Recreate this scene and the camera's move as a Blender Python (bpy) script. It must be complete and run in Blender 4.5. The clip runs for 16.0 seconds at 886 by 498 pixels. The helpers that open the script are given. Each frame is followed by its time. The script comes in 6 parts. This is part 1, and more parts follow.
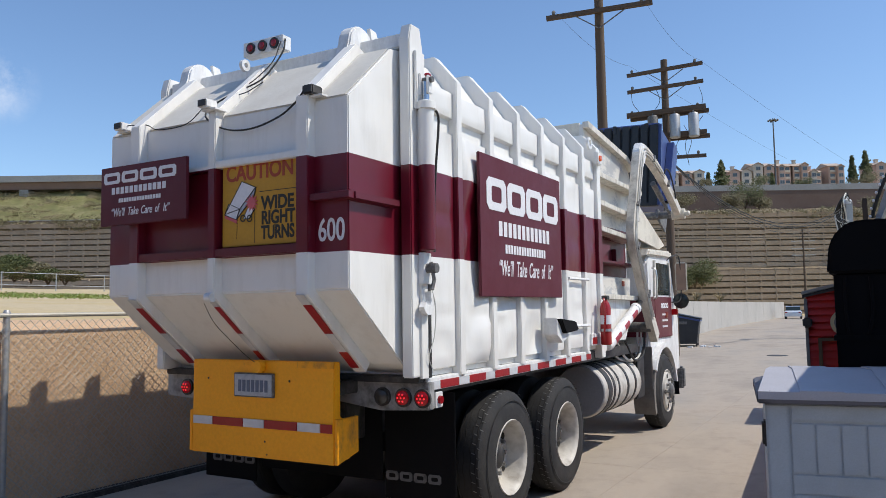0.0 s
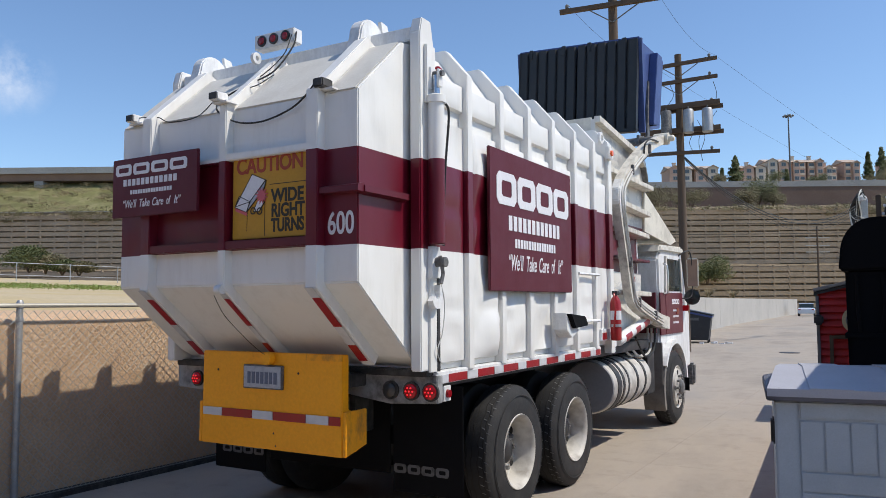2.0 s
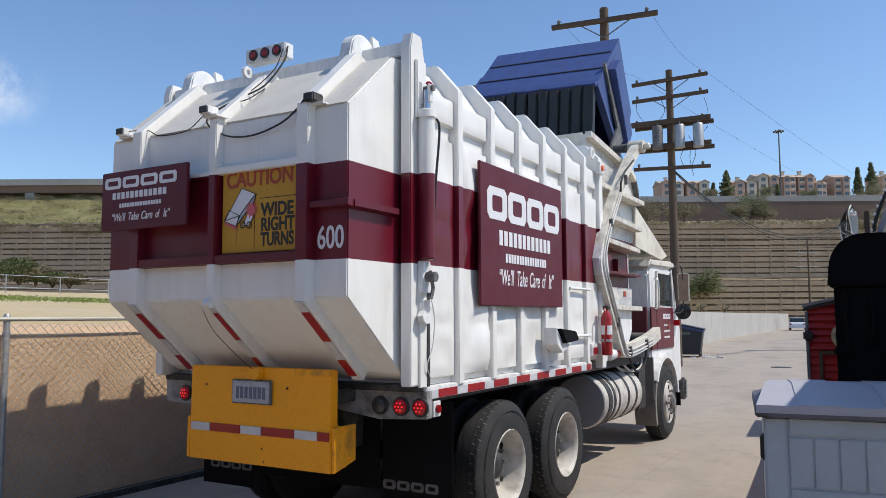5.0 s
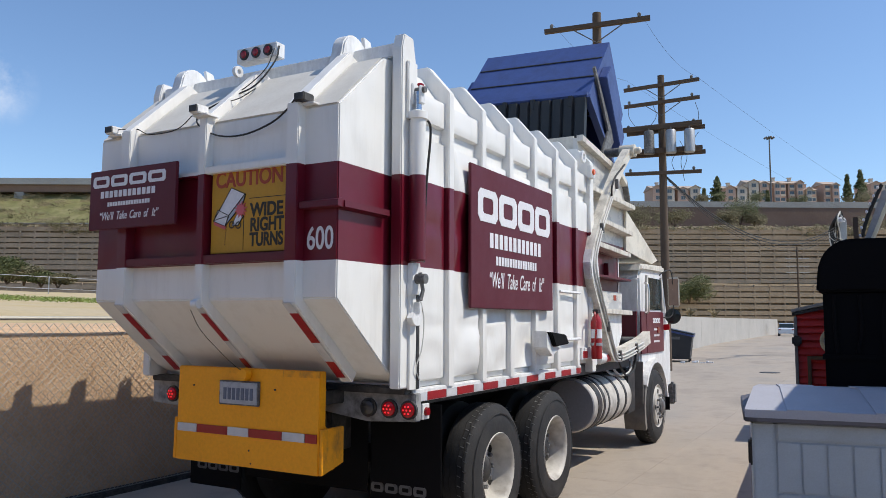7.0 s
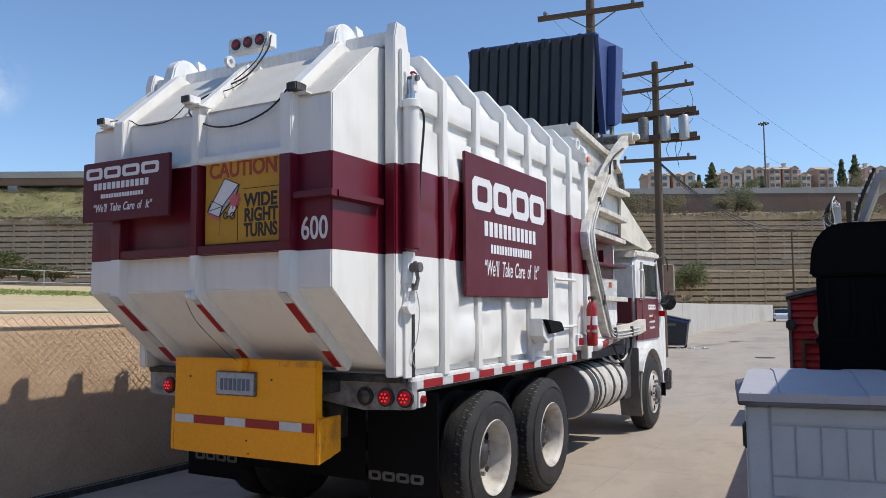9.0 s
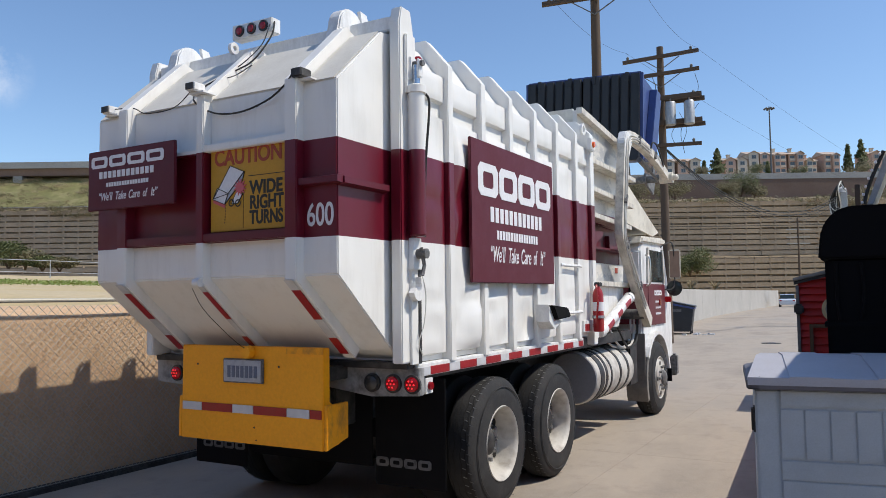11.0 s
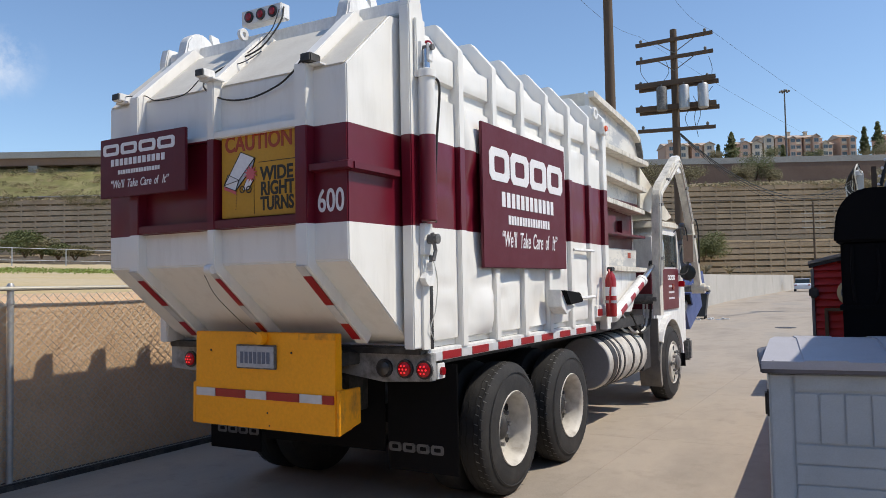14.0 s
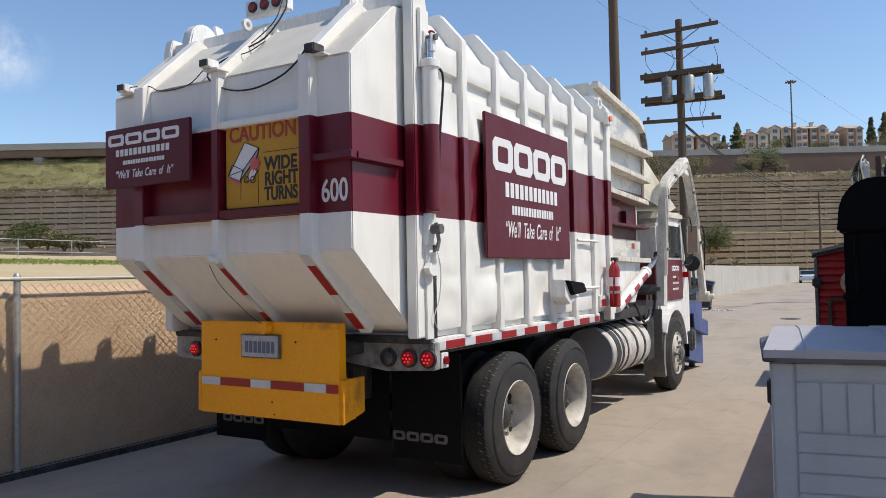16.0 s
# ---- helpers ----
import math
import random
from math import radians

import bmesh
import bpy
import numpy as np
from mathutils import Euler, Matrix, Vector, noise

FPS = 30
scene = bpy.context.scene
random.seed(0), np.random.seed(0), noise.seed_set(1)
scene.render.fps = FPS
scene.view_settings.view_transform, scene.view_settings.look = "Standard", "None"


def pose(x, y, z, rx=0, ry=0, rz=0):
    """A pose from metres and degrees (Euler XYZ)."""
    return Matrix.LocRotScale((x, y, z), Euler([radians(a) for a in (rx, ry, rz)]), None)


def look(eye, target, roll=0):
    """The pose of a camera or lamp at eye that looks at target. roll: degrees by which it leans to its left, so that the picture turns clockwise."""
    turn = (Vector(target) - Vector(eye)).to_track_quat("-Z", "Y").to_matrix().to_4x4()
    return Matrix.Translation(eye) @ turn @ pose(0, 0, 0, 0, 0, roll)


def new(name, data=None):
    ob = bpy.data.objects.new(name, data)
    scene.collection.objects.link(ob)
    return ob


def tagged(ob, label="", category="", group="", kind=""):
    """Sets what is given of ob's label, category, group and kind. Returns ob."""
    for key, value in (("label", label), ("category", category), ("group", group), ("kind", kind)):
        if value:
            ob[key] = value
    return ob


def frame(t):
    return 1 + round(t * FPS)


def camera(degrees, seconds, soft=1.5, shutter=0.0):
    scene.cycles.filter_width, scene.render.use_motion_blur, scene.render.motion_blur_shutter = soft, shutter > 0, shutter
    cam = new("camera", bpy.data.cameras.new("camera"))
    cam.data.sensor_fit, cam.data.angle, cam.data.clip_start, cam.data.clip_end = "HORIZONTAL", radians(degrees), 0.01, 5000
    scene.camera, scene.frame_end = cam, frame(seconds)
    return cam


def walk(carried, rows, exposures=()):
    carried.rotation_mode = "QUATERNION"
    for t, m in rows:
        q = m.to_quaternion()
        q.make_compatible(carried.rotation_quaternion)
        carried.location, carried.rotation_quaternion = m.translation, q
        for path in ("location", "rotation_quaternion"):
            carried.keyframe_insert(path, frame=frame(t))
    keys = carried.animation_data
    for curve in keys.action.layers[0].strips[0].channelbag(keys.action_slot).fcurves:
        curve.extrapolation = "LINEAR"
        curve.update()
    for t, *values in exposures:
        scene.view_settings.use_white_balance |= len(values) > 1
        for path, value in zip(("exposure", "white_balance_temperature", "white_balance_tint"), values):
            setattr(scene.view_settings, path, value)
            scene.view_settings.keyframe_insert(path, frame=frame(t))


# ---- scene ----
cam = camera(60.0, 16.0, 0.55)
PATH = [
    (0, (4.039, -4.667, 1.793), (3.056, -2.932, 1.95), -0.9),
    (0.5, (4.037, -4.658, 1.793), (3.054, -2.923, 1.948), -0.6),
    (1, (4.05, -4.664, 1.791), (3.061, -2.932, 1.947), -0.7),
    (1.5, (4.057, -4.662, 1.793), (3.059, -2.934, 1.936), -0.8),
    (2, (4.053, -4.658, 1.792), (3.043, -2.937, 1.934), -0.4),
    (2.5, (4.053, -4.64, 1.803), (3.039, -2.923, 1.96), -0.1),
    (3, (4.052, -4.634, 1.795), (3.035, -2.92, 1.959), 0.0),
    (3.5, (4.056, -4.631, 1.8), (3.039, -2.917, 1.966), 0.0),
    (4, (4.056, -4.637, 1.803), (3.045, -2.919, 1.971), -0.1),
    (6.5, (4.078, -4.646, 1.798), (3.109, -2.906, 1.984), -0.1),
    (7, (4.063, -4.625, 1.797), (3.092, -2.887, 1.981), 0.2),
    (7.5, (4.071, -4.639, 1.794), (3.101, -2.899, 1.972), 0.2),
    (8, (4.077, -4.636, 1.786), (3.11, -2.894, 1.957), -0.2),
    (8.5, (4.076, -4.63, 1.791), (3.113, -2.885, 1.955), -0.4),
    (11, (4.054, -4.616, 1.779), (3.079, -2.874, 1.904), -0.8),
    (11.5, (4.056, -4.616, 1.787), (3.063, -2.883, 1.905), -0.8),
    (12, (4.062, -4.617, 1.774), (3.055, -2.894, 1.899), -0.8),
    (12.5, (4.055, -4.619, 1.773), (3.048, -2.896, 1.896), -0.9),
    (13, (4.06, -4.614, 1.77), (3.062, -2.885, 1.886), -0.8),
    (13.5, (4.057, -4.612, 1.762), (3.059, -2.882, 1.867), -0.9),
    (14, (4.055, -4.598, 1.772), (3.05, -2.871, 1.862), -1.1),
    (14.5, (4.056, -4.593, 1.762), (3.048, -2.868, 1.838), -1.2),
    (15, (4.058, -4.6, 1.76), (3.046, -2.876, 1.825), -1.2),
    (15.5, (4.066, -4.603, 1.761), (3.052, -2.88, 1.823), -1.2),
    (16, (4.07, -4.608, 1.76), (3.054, -2.887, 1.828), -1.1),
]
walk(cam, [(t, look(eye, target, roll)) for t, eye, target, roll in PATH], [(0, 0.02, 6480, 10), (9, 0.02, 6500, 10), (12, 0.03, 6640, 10), (16, 0.07, 6900, 10)])

# ---- world, sun ----
SUN = Vector((1.0, 0.38, 1.45)).normalized()
world = bpy.data.worlds.new("sky")
scene.world = world
world.use_nodes = True
wn = world.node_tree
sky = wn.nodes.new("ShaderNodeTexSky")
sky.sky_type = "NISHITA"
sky.sun_disc = False
sky.sun_elevation = math.asin(SUN.z)
sky.sun_rotation = math.atan2(SUN.x, SUN.y)
sky.air_density, sky.dust_density, sky.ozone_density = 1.0, 0.3, 5.5
wn.nodes["Background"].inputs["Strength"].default_value = 0.159
# a thin white cloud low over the hill, and fainter wisps elsewhere
wtc = wn.nodes.new("ShaderNodeTexCoord")
wisp = wn.nodes.new("ShaderNodeTexNoise")
wisp.inputs["Scale"].default_value, wisp.inputs["Detail"].default_value, wisp.inputs["Roughness"].default_value = 24.0, 6.0, 0.65
wn.links.new(wtc.outputs["Generated"], wisp.inputs["Vector"])
near = wn.nodes.new("ShaderNodeVectorMath")
near.operation = "DISTANCE"
near.inputs[1].default_value = Vector((-0.840, 0.480, 0.255))
wn.links.new(wtc.outputs["Generated"], near.inputs[0])
core = wn.nodes.new("ShaderNodeMapRange")
core.inputs["From Min"].default_value, core.inputs["From Max"].default_value = 0.05, 0.0
wn.links.new(near.outputs["Value"], core.inputs["Value"])
veil = wn.nodes.new("ShaderNodeMath")
veil.operation = "MULTIPLY"
wn.links.new(core.outputs[0], veil.inputs[0])
thick = wn.nodes.new("ShaderNodeMapRange")
thick.inputs["From Min"].default_value, thick.inputs["From Max"].default_value, thick.inputs["To Max"].default_value = 0.4, 0.7, 0.55
wn.links.new(wisp.outputs[0], thick.inputs["Value"])
wn.links.new(thick.outputs[0], veil.inputs[1])
cloud = wn.nodes.new("ShaderNodeMix")
cloud.data_type = "RGBA"
cloud.inputs[7].default_value = (6.2, 6.4, 6.8, 1)
wn.links.new(veil.outputs[0], cloud.inputs[0])
wn.links.new(sky.outputs[0], cloud.inputs[6])
wn.links.new(cloud.outputs[2], wn.nodes["Background"].inputs[0])
sun_data = bpy.data.lights.new("sun", "SUN")
sun_data.energy, sun_data.angle, sun_data.color = 4.0, radians(0.5), (1.0, 0.93, 0.82)
sun = new("sun", sun_data)
sun.matrix_world = look(SUN * 60, (0, 0, 0))


# ---- materials ----
def nodes_of(name):
    m = bpy.data.materials.new(name)
    m.use_nodes = True
    nt = m.node_tree
    return m, nt, nt.nodes["Principled BSDF"]


def add(nt, kind, **inputs):
    n = nt.nodes.new(kind)
    for k, v in inputs.items():
        n.inputs[k].default_value = v
    return n


def noise_of(nt, scale, detail=4.0, rough=0.6, stretch=None):
    tc = nt.nodes.new("ShaderNodeTexCoord")
    n = add(nt, "ShaderNodeTexNoise", Scale=scale, Detail=detail, Roughness=rough)
    if stretch:
        mp = nt.nodes.new("ShaderNodeMapping")
        mp.inputs["Scale"].default_value = stretch
        nt.links.new(tc.outputs["Object"], mp.inputs["Vector"])
        nt.links.new(mp.outputs[0], n.inputs["Vector"])
    else:
        nt.links.new(tc.outputs["Object"], n.inputs["Vector"])
    return n


def ramp_of(nt, source, stops):
    r = nt.nodes.new("ShaderNodeValToRGB")
    while len(r.color_ramp.elements) < len(stops):
        r.color_ramp.elements.new(0.5)
    for e, (p, c) in zip(r.color_ramp.elements, stops):
        e.position = p
        e.color = (*c, 1) if not isinstance(c, float) else (c, c, c, 1)
    nt.links.new(source, r.inputs[0])
    return r


def mix_of(nt, fac, a, b):
    n = nt.nodes.new("ShaderNodeMix")
    n.data_type = "RGBA"
    for slot, v in ((0, fac), (6, a), (7, b)):
        if isinstance(v, (tuple, list)):
            n.inputs[slot].default_value = (*v, 1)
        elif isinstance(v, (int, float)):
            n.inputs[slot].default_value = v
        else:
            nt.links.new(v, n.inputs[slot])
    return n.outputs[2]


def bump_of(nt, bsdf, height, strength, distance):
    b = add(nt, "ShaderNodeBump", Strength=strength, Distance=distance)
    nt.links.new(height, b.inputs["Height"])
    nt.links.new(b.outputs[0], bsdf.inputs["Normal"])


def surface(name, color, rough=0.5, metal=0.0, grime=(0.15, 0.13, 0.1), dirt=0.3, scale=3.0, fine=40.0, bump=0.15, streak=None, spec=0.5):
    """A worn surface: base colour, large stains and fine grain that also moves the gloss and relief."""
    m, nt, b = nodes_of(name)
    big = noise_of(nt, scale, 6.0, 0.65, streak)
    small = noise_of(nt, fine, 3.0, 0.6)
    mask = ramp_of(nt, big.outputs[0], [(0.45, 0.0), (0.78, dirt)])
    col = mix_of(nt, mask.outputs[0], color, grime)
    grain = ramp_of(nt, small.outputs[0], [(0.3, 0.86), (0.7, 1.0)])
    mul = nt.nodes.new("ShaderNodeMix")
    mul.data_type, mul.blend_type = "RGBA", "MULTIPLY"
    mul.inputs[0].default_value = 0.7
    nt.links.new(col, mul.inputs[6])
    nt.links.new(grain.outputs[0], mul.inputs[7])
    out = mul.outputs[2]
    nt.links.new(out, b.inputs["Base Color"])
    rg = ramp_of(nt, big.outputs[0], [(0.3, float(rough)), (0.8, min(1.0, rough + 0.2))])
    nt.links.new(rg.outputs[0], b.inputs["Roughness"])
    b.inputs["Metallic"].default_value = metal
    b.inputs["Specular IOR Level"].default_value = spec
    if bump:
        bump_of(nt, b, small.outputs[0], bump, 0.01)
    return m


def two_tone(name, worn=0.0):
    """White enamel with a maroon band painted round the body, chalky streaks of dirt."""
    m, nt, b = nodes_of(name)
    geo = nt.nodes.new("ShaderNodeNewGeometry")
    sep = nt.nodes.new("ShaderNodeSeparateXYZ")
    nt.links.new(geo.outputs["Position"], sep.inputs[0])
    lo = add(nt, "ShaderNodeMath")
    lo.operation = "GREATER_THAN"
    lo.inputs[1].default_value = 2.172
    hi = add(nt, "ShaderNodeMath")
    hi.operation = "LESS_THAN"
    hi.inputs[1].default_value = 2.80
    both = nt.nodes.new("ShaderNodeMath")
    both.operation = "MULTIPLY"
    for n in (lo, hi):
        nt.links.new(sep.outputs[2], n.inputs[0])
    nt.links.new(lo.outputs[0], both.inputs[0])
    nt.links.new(hi.outputs[0], both.inputs[1])
    streaks = noise_of(nt, 2.2, 6.0, 0.7, (3.0, 3.0, 0.5))
    blot = noise_of(nt, 7.0, 5.0, 0.7)
    fine = noise_of(nt, 60.0, 2.0, 0.5)
    mask = ramp_of(nt, streaks.outputs[0], [(0.5, 0.0), (0.85, 0.32)])
    white = mix_of(nt, mask.outputs[0], (0.78, 0.77, 0.735), (0.43, 0.40, 0.34))
    spots = ramp_of(nt, blot.outputs[0], [(0.68, 0.0), (0.76, 0.25)])
    white = mix_of(nt, spots.outputs[0], white, (0.5, 0.46, 0.4))
    if worn:
        white = mix_of(nt, 0.55, white, (0.55, 0.52, 0.46))
        bare = noise_of(nt, 1.7, 7.0, 0.75, (1.0, 0.6, 1.4))
        rub = ramp_of(nt, bare.outputs[0], [(0.5, 0.0), (0.58, worn)])
        white = mix_of(nt, rub.outputs[0], white, (0.33, 0.345, 0.37))
    red = mix_of(nt, mask.outputs[0], (0.125, 0.004, 0.015), (0.08, 0.010, 0.016))
    nt.links.new(mix_of(nt, both.outputs[0], white, red), b.inputs["Base Color"])
    rg = mix_of(nt, both.outputs[0], (0.42, 0.42, 0.42), (0.38, 0.38, 0.38))
    nt.links.new(rg, b.inputs["Roughness"])
    dents = noise_of(nt, 2.6, 1.5, 0.4)
    soft = add(nt, "ShaderNodeBump", Strength=0.35, Distance=0.09)
    nt.links.new(dents.outputs[0], soft.inputs["Height"])
    small = add(nt, "ShaderNodeBump", Strength=0.12, Distance=0.01)
    nt.links.new(blot.outputs[0], small.inputs["Height"])
    nt.links.new(soft.outputs[0], small.inputs["Normal"])
    nt.links.new(small.outputs[0], b.inputs["Normal"])
    return m


def glow(name, color, power, rough=0.2):
    m, nt, b = nodes_of(name)
    b.inputs["Base Color"].default_value = (*color, 1)
    b.inputs["Roughness"].default_value = rough
    b.inputs["Emission Color"].default_value = (*color, 1)
    b.inputs["Emission Strength"].default_value = power
    return m


PAINT = two_tone("body_paint")
PAINTWORN = two_tone("rubbed_body_paint", 0.75)
WHITE = surface("white_enamel", (0.80, 0.80, 0.785), 0.4, dirt=0.35, scale=4, streak=(3, 3, 0.6))
CREAM = surface("sunlit_cream_enamel", (0.72, 0.68, 0.58), 0.45, dirt=0.5, scale=3)
MAROON = surface("maroon_enamel", (0.115, 0.004, 0.015), 0.36, dirt=0.25, grime=(0.09, 0.03, 0.03), bump=0.04)
SIGNRED = surface("maroon_sign_board", (0.10, 0.003, 0.014), 0.5, dirt=0.12, grime=(0.08, 0.015, 0.02), bump=0.03)
LETTER = surface("white_lettering", (0.78, 0.78, 0.8), 0.5, dirt=0.1, bump=0)
YELLOW = surface("yellow_enamel", (0.98, 0.40, 0.006), 0.4, dirt=0.15, grime=(0.55, 0.22, 0.01), scale=4)
YELLOWWORN = surface("chipped_yellow_enamel", (0.92, 0.37, 0.006), 0.45, dirt=1.0, grime=(0.05, 0.05, 0.05), scale=6, streak=(1, 1, 0.6))
DUSTY = surface("dust_stained_white_enamel", (0.66, 0.635, 0.57), 0.6, dirt=0.5, grime=(0.42, 0.38, 0.32), scale=2.5)
ENDCAP = surface("flat_grey_tank_end", (0.26, 0.265, 0.28), 0.6, dirt=0.4, grime=(0.16, 0.15, 0.14))
LAMPPLATE = surface("chipped_white_over_black_steel", (0.36, 0.36, 0.355), 0.5, dirt=1.0, grime=(0.03, 0.03, 0.03), scale=7)
SPLASH = surface("road_dust_on_rubber", (0.20, 0.185, 0.165), 0.85, dirt=0.7, grime=(0.09, 0.085, 0.08), scale=4)
SIGNYEL = surface("yellow_sign_plate", (0.54, 0.28, 0.015), 0.45, dirt=0.25, grime=(0.3, 0.16, 0.02))
INK = surface("black_ink", (0.02, 0.018, 0.015), 0.5, dirt=0.1, bump=0)
ORANGE = surface("faded_red_ink", (0.36, 0.05, 0.02), 0.5, dirt=0.2, bump=0)
PINK = surface("pink_ink", (0.6, 0.12, 0.14), 0.5, dirt=0.1, bump=0)
BLACKSTEEL = surface("greasy_black_steel", (0.02, 0.02, 0.021), 0.5, dirt=0.7, grime=(0.14, 0.13, 0.12), scale=9)
GREYSTEEL = surface("scuffed_grey_steel", (0.10, 0.10, 0.10), 0.5, dirt=0.9, grime=(0.34, 0.33, 0.31), scale=14)
RUBBER = surface("tyre_rubber", (0.017, 0.017, 0.018), 0.75, dirt=0.7, grime=(0.06, 0.057, 0.054), scale=5)
# near-black of the rubber flaps and of the blocks that darken the underbody
FLAP = surface("rubber_and_underbody_shade", (0.005, 0.005, 0.006), 0.75, dirt=0.5, grime=(0.014, 0.014, 0.014), scale=6, spec=0.15)
FADED = surface("faded_white_print", (0.13, 0.13, 0.13), 0.6, dirt=0.9, grime=(0.03, 0.03, 0.03), scale=20)
RIM = surface("white_wheel_paint", (0.60, 0.575, 0.52), 0.5, dirt=1.0, grime=(0.20, 0.17, 0.135), scale=5)
CHROME = surface("dull_chrome", (0.6, 0.6, 0.6), 0.25, 1.0, dirt=0.3)
STEEL = surface("galvanised_steel", (0.45, 0.46, 0.47), 0.45, 0.7, dirt=0.4, grime=(0.25, 0.25, 0.25), scale=12)
ROD = surface("oiled_piston_rod", (0.5, 0.52, 0.56), 0.18, 1.0, dirt=0.2)
CABLE = surface("black_cable", (0.015, 0.015, 0.015), 0.55, dirt=0.2, bump=0)
HOSE = surface("white_sleeved_hose", (0.62, 0.61, 0.57), 0.55, dirt=0.4)
TAPERED = surface("red_reflective_tape", (0.33, 0.009, 0.014), 0.3, dirt=0.4, grime=(0.2, 0.03, 0.03), scale=10)
TAPEWHT = surface("silver_reflective_tape", (0.62, 0.63, 0.65), 0.3, dirt=0.4, scale=10)
LENS = glow("red_lamp_lens", (0.22, 0.005, 0.01), 0.06)
LENSLIT = glow("lit_brake_lens", (0.20, 0.003, 0.006), 0.35)
DIODE = glow("lit_brake_diode", (0.75, 0.02, 0.03), 1.0)
AMBER = glow("amber_marker_lens", (0.7, 0.12, 0.03), 0.1)
GREYLENS = surface("smoked_lens", (0.05, 0.05, 0.05), 0.15, bump=0)
REDEXT = surface("red_extinguisher_paint", (0.34, 0.008, 0.010), 0.25, dirt=0.15)
WIRE = surface("zinc_wire", (0.47, 0.45, 0.39), 0.45, 0.25, dirt=0.3)
BINBLUE = surface("dark_blue_bin_paint", (0.05, 0.085, 0.25), 0.42, dirt=0.5, grime=(0.04, 0.055, 0.12), scale=4)
LIDBLACK = surface("black_plastic_lid", (0.018, 0.02, 0.024), 0.42, dirt=0.4, grime=(0.05, 0.05, 0.055), scale=4)
# near-black that paints shade into tread grooves, hand holes, pocket mouths, bin floor
DARK = surface("cavity_shade", (0.01, 0.01, 0.01), 0.9, bump=0)
PLATE = surface("weathered_number_plate", (0.42, 0.46, 0.52), 0.4, 0.2, dirt=0.6, grime=(0.2, 0.23, 0.28), scale=25)
PLATEINK = surface("embossed_plate_blue", (0.12, 0.15, 0.22), 0.5, bump=0)


def glass_dark():
    m, nt, b = nodes_of("cab_glass")
    b.inputs["Base Color"].default_value = (0.02, 0.03, 0.03, 1)
    b.inputs["Roughness"].default_value = 0.04
    b.inputs["IOR"].default_value = 1.5
    return m


def mirror_glass():
    m, nt, b = nodes_of("mirror_glass")
    b.inputs["Base Color"].default_value = (0.85, 0.85, 0.85, 1)
    b.inputs["Metallic"].default_value = 1.0
    b.inputs["Roughness"].default_value = 0.03
    return m


GLASS, MIRROR = glass_dark(), mirror_glass()


def concrete():
    m, nt, b = nodes_of("worn_concrete_drive")
    big = noise_of(nt, 0.3, 8.0, 0.65, (1.0, 0.45, 1.0))
    mid = noise_of(nt, 2.3, 6.0, 0.7)
    fine = noise_of(nt, 55.0, 3.0, 0.7)
    col = ramp_of(nt, big.outputs[0], [(0.34, (0.235, 0.205, 0.17)), (0.5, (0.365, 0.31, 0.25)), (0.66, (0.275, 0.255, 0.225))])
    st = ramp_of(nt, mid.outputs[0], [(0.52, 0.0), (0.72, 0.45)])
    c = mix_of(nt, st.outputs[0], col.outputs[0], (0.18, 0.155, 0.125))
    g = ramp_of(nt, fine.outputs[0], [(0.35, 0.0), (0.75, 0.3)])
    nt.links.new(mix_of(nt, g.outputs[0], c, (0.43, 0.375, 0.31)), b.inputs["Base Color"])
    b.inputs["Roughness"].default_value = 0.85
    bump_of(nt, b, fine.outputs[0], 0.35, 0.01)
    return m


def dirt_mat(name, a, b2, c2, scale=0.8, fine=30.0, bump=0.5):
    m, nt, b = nodes_of(name)
    big = noise_of(nt, scale, 8.0, 0.7)
    small = noise_of(nt, fine, 4.0, 0.7)
    col = ramp_of(nt, big.outputs[0], [(0.3, a), (0.52, b2), (0.74, c2)])
    g = ramp_of(nt, small.outputs[0], [(0.3, 0.7), (0.7, 1.0)])
    mul = nt.nodes.new("ShaderNodeMix")
    mul.data_type, mul.blend_type = "RGBA", "MULTIPLY"
    mul.inputs[0].default_value = 0.8
    nt.links.new(col.outputs[0], mul.inputs[6])
    nt.links.new(g.outputs[0], mul.inputs[7])
    nt.links.new(mul.outputs[2], b.inputs["Base Color"])
    b.inputs["Roughness"].default_value = 0.95
    bump_of(nt, b, small.outputs[0], bump, 0.03)
    return m


CONCRETE = concrete()
BANK = dirt_mat("tan_dirt_bank", (0.58, 0.39, 0.235), (0.66, 0.455, 0.29), (0.72, 0.52, 0.345), 2.4, 38.0, 0.6)
DRYGRASS = dirt_mat("dry_straw_field", (0.50, 0.37, 0.16), (0.54, 0.43, 0.24), (0.56, 0.47, 0.33), 0.09, 6.0)
SCRUB = dirt_mat("scrub_hillside", (0.11, 0.085, 0.05), (0.24, 0.185, 0.115), (0.40, 0.32, 0.22), 0.3, 2.5)
GREENHILL = dirt_mat("green_grass_hill", (0.13, 0.13, 0.045), (0.21, 0.20, 0.075), (0.34, 0.285, 0.17), 0.35, 1.5)
CRIB = dirt_mat("brown_crib_beam", (0.30, 0.235, 0.165), (0.39, 0.305, 0.22), (0.47, 0.37, 0.27), 0.22, 3.0, 0.2)
CRIBDARK = dirt_mat("crib_earth_fill", (0.20, 0.155, 0.11), (0.26, 0.2, 0.14), (0.31, 0.235, 0.17), 0.3, 3.0)
SOUNDWALL = dirt_mat("brown_masonry_barrier", (0.17, 0.11, 0.085), (0.20, 0.135, 0.105), (0.23, 0.16, 0.125), 0.1, 4.0, 0.1)
